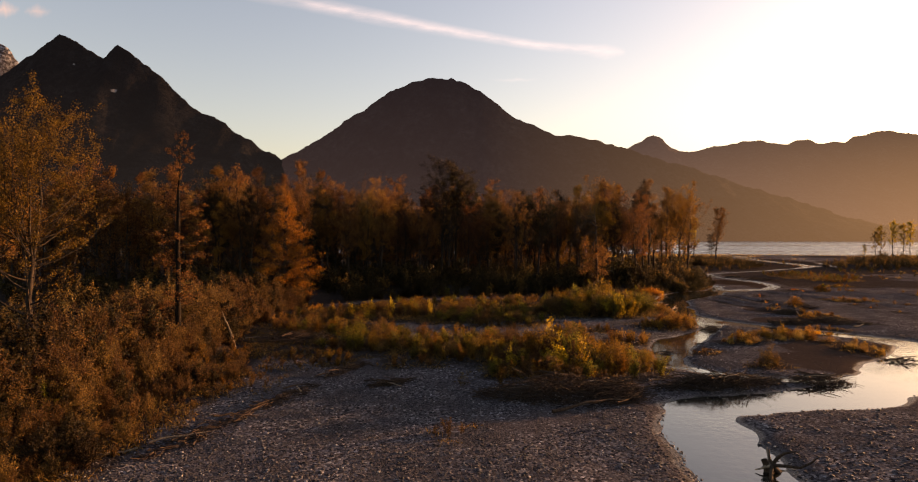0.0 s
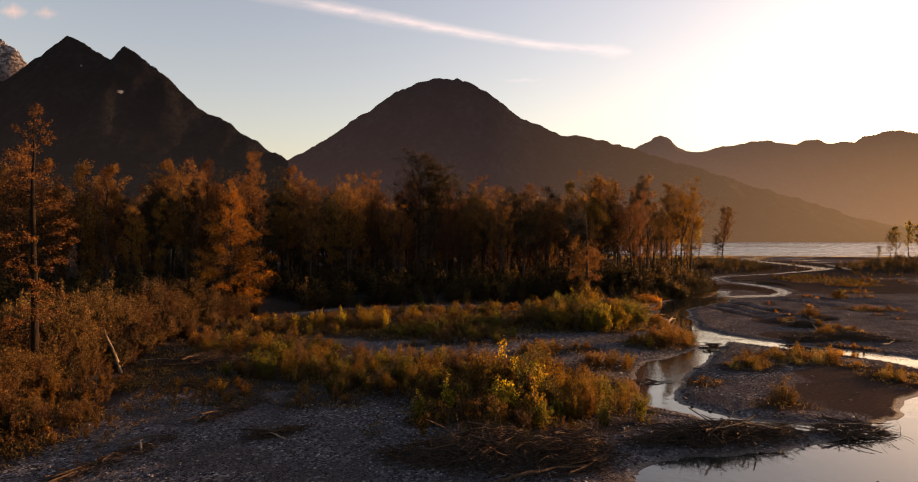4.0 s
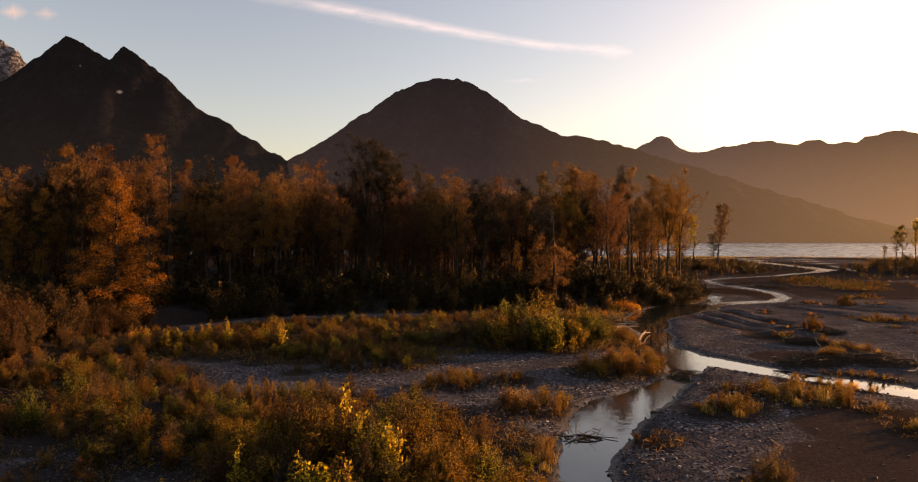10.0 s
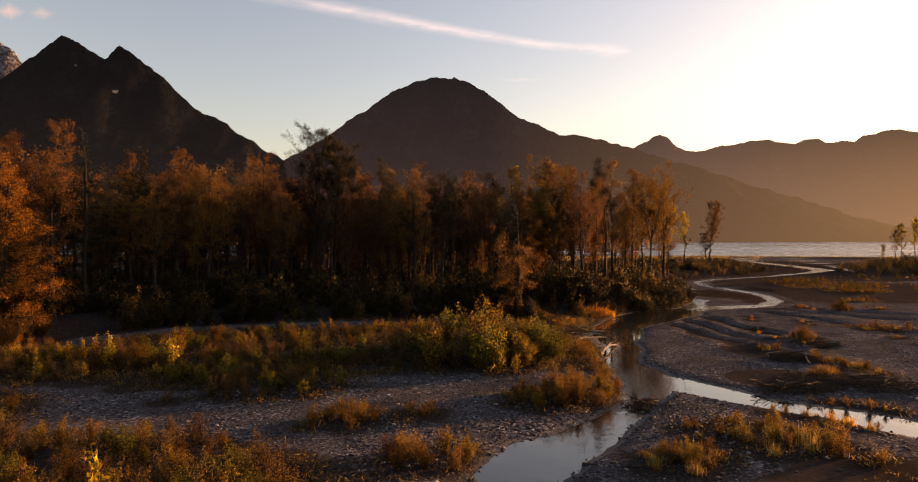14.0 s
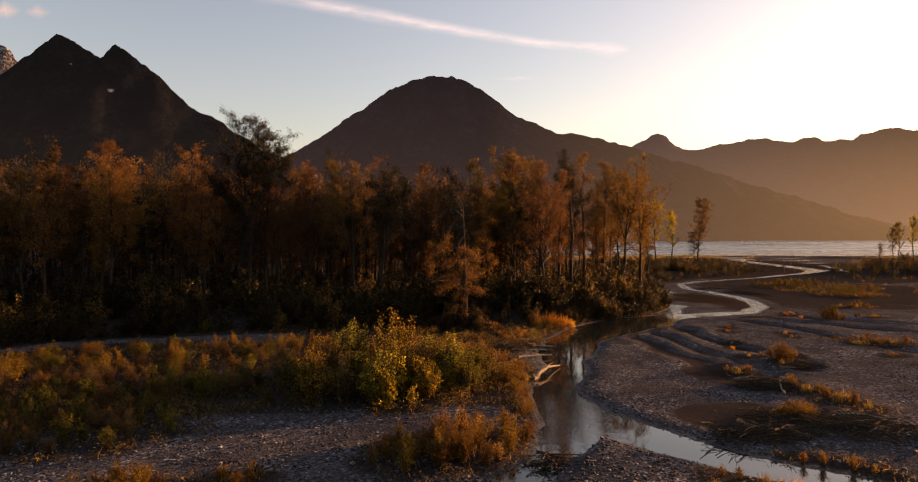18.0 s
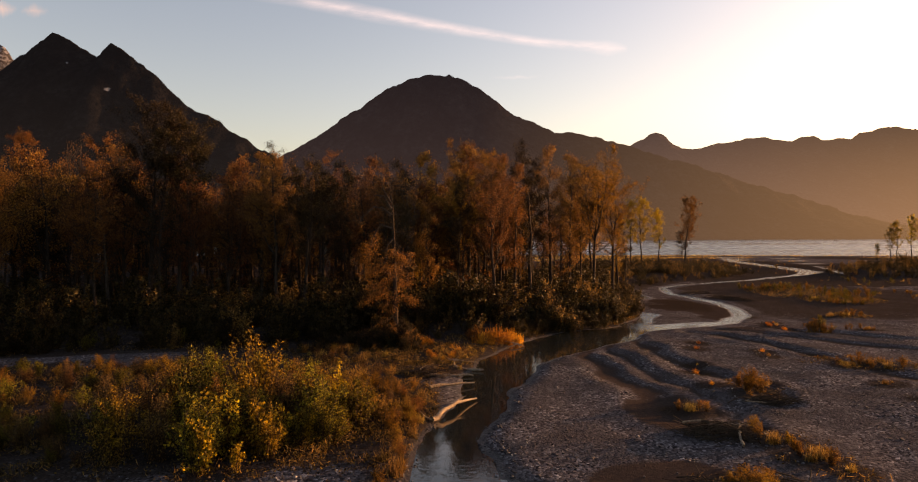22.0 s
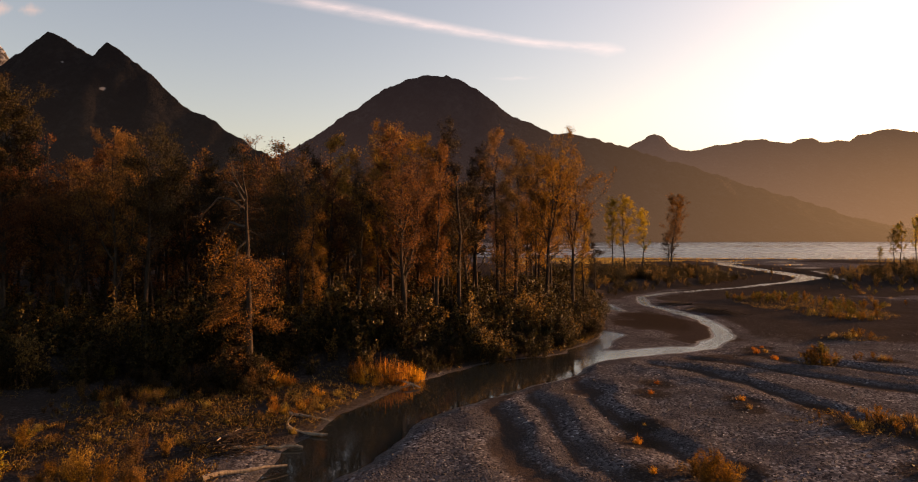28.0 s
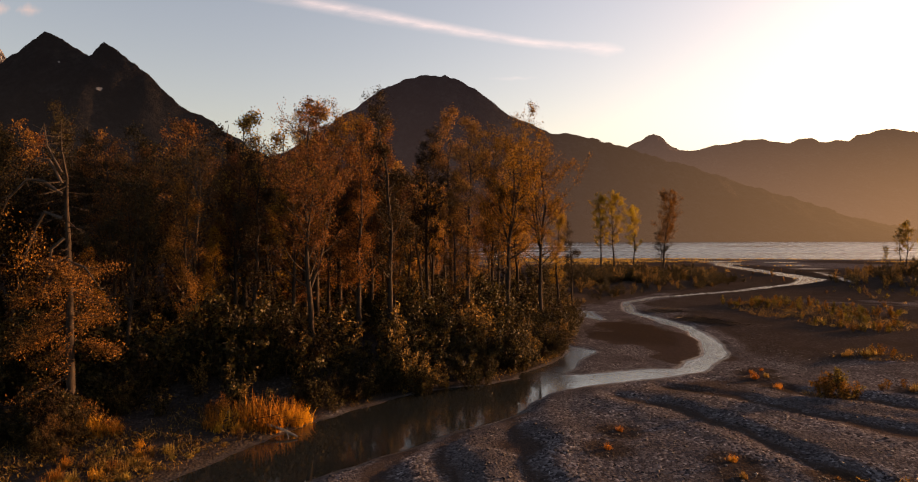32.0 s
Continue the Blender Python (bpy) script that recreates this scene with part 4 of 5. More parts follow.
WILLOWS = [
    # kinds, centre, radii, count, heights, turn
    (("green", "rust", "gold", "rust"), 6.2, 37.0, 4.6, 5.0, 56, 1.1, 2.2, 0),
    (("gold", "green", "gold"), 9.0, 33.8, 2.2, 3.6, 18, 1.1, 1.7, 0),
    (("yellow", "yellow", "gold"), 5.4, 34.6, 3.6, 4.2, 13, 1.4, 2.4, 0),
    (("green", "gold", "green", "rust"), 14.0, 60.5, 5.0, 4.8, 48, 1.5, 3.3, 20),
    (("yellow", "green", "yellow"), 14.2, 57.0, 3.0, 2.2, 18, 1.7, 2.7, 0),
    (("yellow", "gold"), 16.8, 61.0, 1.6, 3.6, 9, 1.6, 2.4, 0),
    (("rust", "gold", "green"), 0.0, 38.5, 3.4, 3.0, 36, 1.0, 1.7, 0),
    (("rust", "green", "gold"), -5.0, 41.5, 4.0, 3.0, 34, 1.0, 1.7, 0),
    (("rust", "amber"), -2.6, 35.2, 2.0, 1.0, 5, 0.7, 1.1, 0),
    (("rust", "gold", "green"), 1.5, 43.5, 5.0, 1.6, 22, 0.9, 1.4, 0),
    (("gold", "amber", "gold"), 17.6, 50.8, 3.4, 1.7, 30, 0.8, 1.4, 25),
    (("gold",), 8.7, 46.6, 1.5, 0.9, 8, 0.8, 1.3, 0),
    (("gold",), 11.4, 47.8, 0.6, 0.5, 3, 0.6, 0.9, 0),
    (("gold", "amber"), 12.0, 42.8, 1.5, 1.2, 9, 0.9, 1.3, 0),
    (("rust", "straw"), 11.8, 37.5, 0.7, 1.4, 7, 0.7, 1.0, 0),
    (("amber", "rust", "gold"), 18.3, 64.0, 2.4, 5.0, 26, 0.9, 1.5, 0),
    (("gold", "amber", "straw"), 20.2, 60.0, 0.8, 6.5, 24, 0.6, 1.1, 0),
    (("green", "rust", "gold", "rust"), -4.5, 57.5, 11.0, 4.6, 104, 0.8, 1.6, 8),
    (("green", "rust"), 3.5, 52.0, 4.5, 2.2, 22, 0.9, 1.4, 10),
    (("yellow",), -4.0, 57.0, 10.0, 3.6, 16, 1.2, 1.8, 8),
    (("green", "rust", "gold"), 3.0, 65.8, 12.0, 4.4, 84, 0.9, 1.4, 12),
    (("rust", "amber"), -12.0, 50.0, 3.0, 6.0, 26, 0.9, 1.5, 0),
    (("rust", "green", "gold"), -8.0, 47.5, 4.5, 3.0, 32, 0.9, 1.5, 0),
    (("green", "rust"), 2.5, 54.5, 4.0, 2.6, 24, 0.9, 1.4, 0),
    (("rust", "green", "rust"), 7.0, 57.8, 4.2, 3.0, 30, 0.6, 1.2, 0),
    (("gold", "gold", "straw"), 19.6, 42.6, 1.3, 1.0, 13, 0.6, 1.0, 0),
    (("gold", "straw"), 21.8, 44.6, 0.7, 1.9, 10, 0.5, 0.85, 25),
    (("gold", "gold", "straw", "amber"), 24.2, 44.6, 1.1, 2.8, 20, 0.6, 1.05, 30),
    (("straw", "ember", "gold"), 26.4, 47.4, 2.4, 0.6, 10, 0.35, 0.6, -35),
    (("gold", "amber"), 28.6, 49.2, 1.4, 0.5, 4, 0.4, 0.7, -30),
    (("gold", "straw", "gold"), 26.6, 39.8, 1.8, 1.5, 14, 0.55, 0.95, 0),
    (("rust",), 17.4, 34.6, 0.5, 0.4, 3, 1.0, 1.4, 0),
    (("rust",), 15.5, 39.0, 0.9, 0.5, 2, 0.5, 0.7, 0),
    (("gold",), 35.9, 66.0, 0.7, 0.7, 5, 0.9, 1.3, 0),
    (("straw", "amber"), 32.0, 62.6, 0.7, 0.5, 8, 0.5, 0.8, 0),
    (("gold", "straw", "gold"), 33.4, 57.6, 0.45, 2.4, 14, 0.5, 0.9, 12),
    (("gold",), 30.4, 54.2, 0.9, 0.7, 6, 0.6, 1.0, 0),
    (("gold", "straw", "gold"), 45.0, 71.8, 2.8, 1.0, 15, 0.5, 1.0, -15),
    (("gold", "green", "gold"), 49.1, 83.9, 0.9, 0.7, 8, 1.1, 1.7, 0),
    (("straw", "gold"), 52.6, 84.6, 1.4, 0.6, 6, 0.4, 0.8, 0),
    (("gold", "straw"), 57.2, 93.8, 1.6, 1.0, 10, 0.6, 1.1, 0),
    (("ember", "straw"), 48.6, 87.0, 1.6, 3.0, 6, 0.3, 0.5, 0),
    (("ember",), 24.9, 79.7, 2.0, 0.9, 52, 0.7, 1.25, 40),
    (("alder", "alder", "rust"), 17.6, 77.4, 2.6, 0.9, 10, 1.2, 2.1, 0),
    (("amber",), 23.4, 80.0, 0.6, 0.5, 3, 0.9, 1.3, 0),
    (("ember",), 18.8, 78.0, 1.7, 0.6, 26, 0.6, 1.0, 0),
    (("ember", "rust"), 14.0, 75.6, 1.3, 0.7, 16, 0.6, 1.0, 0),
    (("rust", "straw"), 22.6, 75.2, 4.4, 0.7, 30, 0.3, 0.7, 58),
    (("straw", "rust", "ember"), 21.6, 74.6, 1.2, 2.4, 26, 0.3, 0.6, 0),
    (("rust", "rust", "straw"), 15.5, 74.0, 4.2, 2.4, 40, 0.4, 0.8, 0),
    (("rust", "alder", "alder"), 15.5, 76.4, 6.0, 1.4, 22, 0.7, 1.2, 0),
    (("straw", "rust"), 7.0, 70.5, 6.0, 1.6, 26, 0.3, 0.6, 10),
    (("ember", "rust"), -15.0, 62.5, 2.4, 2.6, 22, 0.5, 0.9, 0),
    (("rust",), -0.2, 22.9, 0.6, 0.5, 4, 0.4, 0.7, 0),
    (("rust", "rust", "gold"), -8.0, 36.0, 2.8, 2.2, 26, 0.4, 0.9, 0),
    (("rust", "rust", "gold"), -10.4, 31.0, 1.6, 2.4, 16, 0.4, 0.8, 0),
    (("rust", "thicket"), -12.2, 22.0, 1.5, 4.4, 22, 0.4, 0.8, 0),
    # mostly dark alder, its colour standing in for shade on the near bank
    (("alder", "alder", "thicket"), -13.6, 20.0, 2.6, 5.5, 40, 0.9, 1.8, 0),
    (("thicket", "rust"), -12.6, 31.0, 1.8, 6.0, 24, 0.8, 1.5, 0),
    (("rust", "rust", "alder"), -12.3, 26.0, 1.7, 11.0, 54, 0.5, 1.2, 0),
    (("gold", "rust", "green"), 4.6, 31.4, 3.8, 2.4, 30, 0.8, 1.5, 0),
    (("green",), -15.0, 23.0, 1.6, 1.3, 7, 1.2, 1.7, 0),
    (("gold", "rust"), -13.0, 28.5, 1.0, 1.8, 8, 0.8, 1.3, 0),
    (("gold", "rust"), -13.2, 36.0, 1.2, 4.0, 14, 0.9, 1.5, 0),
    (("alder",), 28.0, 84.4, 5.2, 0.9, 22, 0.9, 2.0, 42),
    (("alder",), 35.0, 90.4, 5.0, 0.9, 20, 0.9, 2.0, 45),
    (("alder",), 39.2, 100.0, 0.9, 8.0, 20, 0.9, 2.0, -10),
    (("rust", "straw", "rust"), 17.0, 70.8, 5.4, 1.8, 34, 0.3, 0.7, 0),
    (("green", "alder"), 2.0, 76.6, 10.0, 0.7, 20, 0.9, 1.4, 11),
    (("gold", "green", "straw"), 65.0, 109.0, 3.8, 5.0, 26, 0.6, 1.2, 20),
    (("green", "gold"), 66.0, 122.5, 5.4, 3.6, 34, 0.8, 1.5, 0),
    (("green", "gold"), 70.0, 114.5, 4.0, 3.4, 26, 0.7, 1.4, 0),
    (("gold", "green"), 64.2, 105.0, 2.0, 2.0, 14, 0.6, 1.1, 0),
    (("straw", "gold"), 75.0, 120.0, 9.0, 10.0, 24, 0.5, 1.0, 0),
    (("straw", "gold"), 59.0, 74.0, 8.0, 8.0, 20, 0.4, 0.8, 0),
    (("straw", "gold"), 46.5, 62.5, 6.0, 6.0, 10, 0.3, 0.7, 0),
    (("straw", "ember"), 39.0, 71.0, 6.0, 9.0, 12, 0.2, 0.45, 0),
    (("straw", "green", "rust"), 92.0, 132.0, 16.0, 16.0, 46, 0.6, 1.2, 0),
    (("straw", "gold", "rust"), 85.0, 190.0, 22.0, 34.0, 60, 0.6, 1.3, 0),
    (("alder", "thicket"), 120.0, 170.0, 36.0, 13.0, 130, 2.0, 3.4, 40),
    (("alder", "thicket", "alder"), 62.0, 155.0, 17.0, 9.0, 100, 1.7, 2.9, 36),
]
# bars that plants have carpeted
BARS = [(17, 70.6, 6.4, 2.8), (7, 57.5, 5.4, 3.6), (-3, 58, 14, 6.5), (4, 66.5, 15, 5.6), (14, 61, 6.5, 6.5), (18.5, 63, 3, 8), (6, 37.5, 5.5, 6.5), (0, 41, 9, 4.2), (-9, 44, 6, 8), (15, 75, 11, 4.2), (21.5, 76.5, 4.6, 6), (17.8, 50.8, 3.2, 1.8),
        (66, 116, 6, 12), (-13, 30, 2.6, 16), (90, 150, 40, 26), (80, 200, 40, 50)]
for row in WILLOWS:
    scatter(*row[:7 + 1], turn=row[8])

# bank thicket, the alder belt under the trees and the dark scrub behind it
n_thick = 0
for _ in range(9000):
    x, y = rng.uniform(-38, -13.0), rng.uniform(14, 67)
    depth = read(GF, x, y)
    if depth < 0.2 or depth > 17 or rng.random() > 1.25 - depth / 9 and n_thick % 4:
        continue
    set_shrub(("thicket", "thicket", "thicket", "alder")[int(rng.integers(0, 4))], x, y, rng.uniform(2.0, 3.3) * (0.5 + 0.5 * min(1, depth / 3.0)), single=depth < 6)
    n_thick += 1
    if n_thick == 470:
        break
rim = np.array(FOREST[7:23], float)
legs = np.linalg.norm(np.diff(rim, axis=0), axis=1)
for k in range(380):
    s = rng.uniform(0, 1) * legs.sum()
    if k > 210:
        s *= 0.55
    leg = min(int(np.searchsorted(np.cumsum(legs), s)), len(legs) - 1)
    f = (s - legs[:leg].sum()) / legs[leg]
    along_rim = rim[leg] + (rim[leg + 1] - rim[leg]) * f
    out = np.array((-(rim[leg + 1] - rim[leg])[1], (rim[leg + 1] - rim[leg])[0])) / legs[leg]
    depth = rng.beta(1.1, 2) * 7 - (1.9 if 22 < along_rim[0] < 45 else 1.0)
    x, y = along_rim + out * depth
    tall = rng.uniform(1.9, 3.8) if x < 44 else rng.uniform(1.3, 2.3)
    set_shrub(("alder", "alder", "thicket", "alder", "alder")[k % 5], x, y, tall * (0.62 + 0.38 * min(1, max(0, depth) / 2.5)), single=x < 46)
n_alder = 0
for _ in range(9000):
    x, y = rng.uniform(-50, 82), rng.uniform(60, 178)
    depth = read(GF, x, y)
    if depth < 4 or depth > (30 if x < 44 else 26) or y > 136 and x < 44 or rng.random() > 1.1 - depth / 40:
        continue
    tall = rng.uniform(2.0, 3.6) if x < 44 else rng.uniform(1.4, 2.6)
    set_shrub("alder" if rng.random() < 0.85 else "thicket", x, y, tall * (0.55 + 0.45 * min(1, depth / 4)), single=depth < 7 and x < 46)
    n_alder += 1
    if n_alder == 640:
        break

for k, (x, y) in enumerate(far_wood):
    tone = ("rust", "olive", "amber")[k % 3]
    into_bulk("far_trees", ("far", tone), lambda: broad_tree(60 + k, 13.0, 3.4, LEAF[tone], "far", leaf_n=1600, leaf=0.19, first=0.04, density=0.3), x, y, height_at(x, y), rng.uniform(0.75, 1.1))

# low scrub, sprigs and dead grass that carpet the vegetated bars
COVER = [(row[1], row[2], row[3] + 0.9, row[4] + 0.9, row[8], max(0.18, 0.3 * row[7])) for row in WILLOWS if row[1] < 60 and row[0][0] not in ("straw", "ember")] + [(*bar, 0, 0.4) for bar in BARS if bar[0] < 70]
sprig_low, sprig_dry = Stock(), Stock()
for cx, cy, rx, ry, turn, h in COVER:
    n = min(3000, int(rx * ry * 22))
    a, q = rng.uniform(0, 2 * np.pi, n), rng.random(n) ** 0.5
    u, v = rx * q * np.cos(a), ry * q * np.sin(a)
    c, s = math.cos(radians(turn)), math.sin(radians(turn))
    p = np.column_stack([cx + u * c - v * s, cy + u * s + v * c])
    z, d = lie_of_land(p)[:2]
    keep = (d > 0.15) & (octaves(p, 1.6, 77, 2) > -0.5 + 0.7 * (q - 0.5))
    p, z = p[keep], z[keep]
    for stock, share, m, size, slim in ((sprig_low, 0.7, 9, 0.045, 0.5), (sprig_dry, 0.3, 7, 0.11, 0.09)):
        pick = rng.random(len(p)) < share
        base = np.column_stack([p[pick], z[pick]])
        pts = np.repeat(base, m, axis=0)
        pts += np.column_stack([rng.normal(0, 0.13, (len(pts), 2)), rng.beta(1.2, 2, len(pts)) * h * 0.7 + 0.02])
        stock.leaves(pts, size, rng, slim, -0.8)
tagged(new("undergrowth", sprig_low.mesh("undergrowth", LEAF["scrub"])), "low brown scrub carpeting the gravel bars", "undergrowth", kind="stuff")
tagged(new("dry_grass", sprig_dry.mesh("dry_grass", LEAF["straw"])), "thin dry grass among the shrubs", "grass", kind="stuff")
for (name, mat), stock in bulk.items():
    words = {"alder_scrub": "dense dark alder scrub under the forest trees, darkened further for shade", "willow_thicket": "dense rust-brown willow thicket on the bank",
             "willow_scrub": "low willow scrub in autumn colours on the river flat", "grass": "scattered dry grass clumps on the gravel",
             "far_trees": "autumn woods far behind, between forest and lake"}[name]
    tagged(new(name, stock.mesh(name, bpy.data.materials[mat])), words, {"grass": "grass", "far_trees": "woods"}.get(name, "scrub"), kind="stuff")

# yellow sedge on the flats before the lake
sedge = Stock()
p = np.column_stack([rng.uniform(40, 300, 26000), rng.uniform(222, 296, 26000)])
p = p[(octaves(p * (0.25, 1), 9, 71, 3) > 0.1) & (read_many(p) > WATER_Z + 0.02)]
sedge.leaves(np.column_stack([p, read_many(p) + 0.18]), 0.3, rng, 0.4, -0.6)
tagged(new("sedge", sedge.mesh("sedge", LEAF["straw"])), "yellow sedge on the flats before the lake", "grass", kind="stuff")

# soil under plants, sand along rills, damp margins, written into the ground for its material
rooted = np.array([o.matrix_basis.translation[:2] for o in scene.objects if o.parent is None and o.get("category") in ("shrub", "grass tuft") and o.matrix_basis.translation[0] < 90])
soil = smooth(-2.6, -0.6, g_forest) * smooth(0.0, 0.4, g_stream) + smooth(0, 4, g_isle)
near = (np.abs(flat[:, 0] - 25) < 70) & (flat[:, 1] > 10) & (flat[:, 1] < 150) & (g_forest < 1.5)
idx = np.nonzero(near)[0]
cell = collections.defaultdict(list)
for px_, py_ in rooted:
    cell[int(px_ // 2), int(py_ // 2)].append((px_, py_))
keys = np.floor(flat[idx] / 2).astype(int)
for (kx, ky), rows in cell.items():
    close = np.nonzero((np.abs(keys[:, 0] - kx) <= 1) & (np.abs(keys[:, 1] - ky) <= 1))[0]
    for a, b in rows:
        q = flat[idx[close]] - (a, b)
        soil[idx[close]] = np.maximum(soil[idx[close]], 0.95 * np.exp(-(q ** 2).sum(1) / 1.1))
for cx, cy, rx, ry in BARS:
    soil = np.maximum(soil, 0.8 * smooth(1.12, 0.8, np.hypot((flat[:, 0] - cx) / rx, (flat[:, 1] - cy) / ry) + 0.22 * octaves(flat, 2.5, 55, 3)) * smooth(-0.15, 0.1, g_stream))
soil = np.maximum(soil, 0.62 * smooth(-0.35, 0.2, octaves(flat * (0.5, 1), 16, 57, 4)) * smooth(31, 46, flat[:, 0]) * smooth(0.3, 2, g_stream))
sand = 0.62 * smooth(0.4, -0.3, g_rill)
SAND = [(23.5, 36, 6, 3.6), (25, 40, 5, 3), (46.5, 101, 4, 10), (31, 62, 2.2, 3.5), (28, 55, 2.5, 2)]
for cx, cy, rx, ry in SAND:
    sand = np.maximum(sand, 0.85 * smooth(1.1, 0.6, np.hypot((flat[:, 0] - cx) / rx, (flat[:, 1] - cy) / ry) + 0.35 * octaves(flat, 3.0, 56, 3)))
sand = np.maximum(sand, 0.45 * smooth(100, 170, flat[:, 1]) * smooth(0.6, -0.4, octaves(flat, 14, 65, 3)))
damp = smooth(0.55, -0.05, g_stream)
layer = ground_mesh.color_attributes.new("zone", "FLOAT_COLOR", "POINT")
layer.data.foreach_set("color", np.column_stack([np.clip(soil, 0, 1), np.clip(sand, 0, 1), damp, np.ones(len(flat))]).ravel())

# ---- gravel: loose stones on the bars nearest the path ----
def stone_material():
    m, t, b, out = nodes_of("pebble")
    g = t.nodes.new("ShaderNodeNewGeometry")
    col = ramp(t, g.outputs["Random Per Island"], [(0.0, (0.014, 0.014, 0.018)), (0.55, (0.048, 0.045, 0.050)), (0.88, (0.092, 0.087, 0.092)), (1.0, (0.24, 0.237, 0.245))])
    n = noise_of(t, 40.0, 3)
    t.links.new(mix_of(t, 0.35, col, mix_of(t, 1.0, col, n.outputs["Color"], "MULTIPLY")), b.inputs["Base Color"])
    b.inputs["Roughness"].default_value, b.inputs["Specular IOR Level"].default_value = 0.8, 0.15
    return m


def stones(n, area, lo, hi, seed):
    """Jittered blocks with rounded proportions, half sunk, where the ground is bare gravel."""
    r = np.random.default_rng(seed)
    x0, x1, y0, y1 = area
    p = np.column_stack([r.uniform(x0, x1, n), r.uniform(y0, y1, n)])
    z, d, rill, forest, isle = lie_of_land(p)
    bare = (d > -0.1) & (forest < 0.3) & (octaves(p, 4.0, 61, 3) > -0.55) & (rill > -0.2)
    for cx, cy, rx, ry in SAND + BARS:
        bare &= (np.hypot((p[:, 0] - cx) / rx, (p[:, 1] - cy) / ry) > 0.9) | (r.random(n) < 0.08)
    p, z = p[bare], z[bare]
    n = len(p)
    s = lo * (hi / lo) ** (r.random((n, 1)) ** 2.2)
    corner = np.array([(a, b, c) for c in (-1, 1) for a, b in ((-1, -1), (1, -1), (1, 1), (-1, 1))], float) * (0.5, 0.5, 0.36)
    v = corner[None] * r.uniform(0.62, 1.15, (n, 8, 3)) * (s * r.uniform(0.7, 1.35, (n, 3)) * (1, 1, 0.75))[:, None]
    a = r.uniform(0, 2 * np.pi, n)
    ca, sa = np.cos(a)[:, None], np.sin(a)[:, None]
    v = np.stack([v[..., 0] * ca - v[..., 1] * sa, v[..., 0] * sa + v[..., 1] * ca, v[..., 2] + v[..., 0] * r.normal(0, 0.15, (n, 1))], -1)
    v += np.column_stack([p, z + 0.12 * s[:, 0]])[:, None]
    f = np.array([(3, 2, 1, 0), (4, 5, 6, 7), (0, 1, 5, 4), (1, 2, 6, 5), (2, 3, 7, 6), (3, 0, 4, 7)])
    return v.reshape(-1, 3), (np.arange(n)[:, None, None] * 8 + f[None]).reshape(-1, 4)


PEBBLE = stone_material()
gravel = Stock()
for n, area, lo, hi in [(24000, (-13, 9, 15, 38), 0.03, 0.09), (9000, (9, 34, 18, 50), 0.045, 0.12), (6500, (2, 24, 44, 62), 0.045, 0.11), (8000, (23, 44, 50, 84), 0.035, 0.085), (3500, (44, 66, 62, 96), 0.045, 0.09)]:
    gravel.add(*stones(n, area, lo, hi, 61 + n))
tagged(new("gravel", gravel.mesh("gravel", PEBBLE)), "loose grey river gravel and cobbles", "gravel", kind="stuff")


# ---- driftwood ----
def stick(stock, a, b, r0, r1, r, bend=0.08, sides=6, n=6):
    a, b = np.asarray(a, float), np.asarray(b, float)
    k = np.linspace(0, 1, n)[:, None]
    long = np.linalg.norm(b - a)
    side = r.normal(0, bend * long, 3) * (1, 1, 0.5)
    path = a + (b - a) * k + side * np.sin(np.pi * k) + r.normal(0, 0.012 * long, (n, 3)) * (k > 0)
    stock.tube(path, (r0 + (r1 - r0) * k[:, 0]) * r.uniform(0.85, 1.15, n), sides)
    return path


def drift_log(label, a, b, r0, r1, mat, seed, forks=2, roots=0):
    """A washed-up trunk: tapering bent stem, stubs of branches, perhaps a root flare."""
    r = np.random.default_rng(seed)
    a, b = np.array(a, float), np.array(b, float)
    a[2] += height_at(a[0], a[1]) if a[2] < 5 else 0
    b[2] += max(height_at(b[0], b[1]), WATER_Z)
    base = Vector(a)
    thing = tagged(new("driftwood_log"), label, "driftwood", "driftwood logs")
    thing.location = base
    stem = Stock()
    path = stick(stem, (0, 0, 0), b - a, r0, r1, r, 0.05, 8, 9)
    part("stem", stem.mesh("stem", mat), thing)
    for i in range(forks):
        st = path[int(r.integers(3, 8))]
        side = Stock()
        d = (b - a) / np.linalg.norm(b - a) * 0.6 + r.normal(0, 0.5, 3) * (1, 1, 0.3) + (0, 0, 0.1)
        stick(side, st, st + d * np.linalg.norm(b - a) * r.uniform(0.15, 0.35), r1 * 0.9, r1 * 0.25, r, 0.1, 5)
        part("branch", side.mesh("branch", mat), thing)
    for i in range(roots):
        side = Stock()
        d = -(b - a) / np.linalg.norm(b - a) * 0.3 + r.normal(0, 0.7, 3)
        d[2] = abs(d[2]) * 0.7
        stick(side, path[0], path[0] + d * r0 * 5, r0 * 0.5, r0 * 0.1, r, 0.15, 5)
        part("root", side.mesh("root", mat), thing)
    return thing


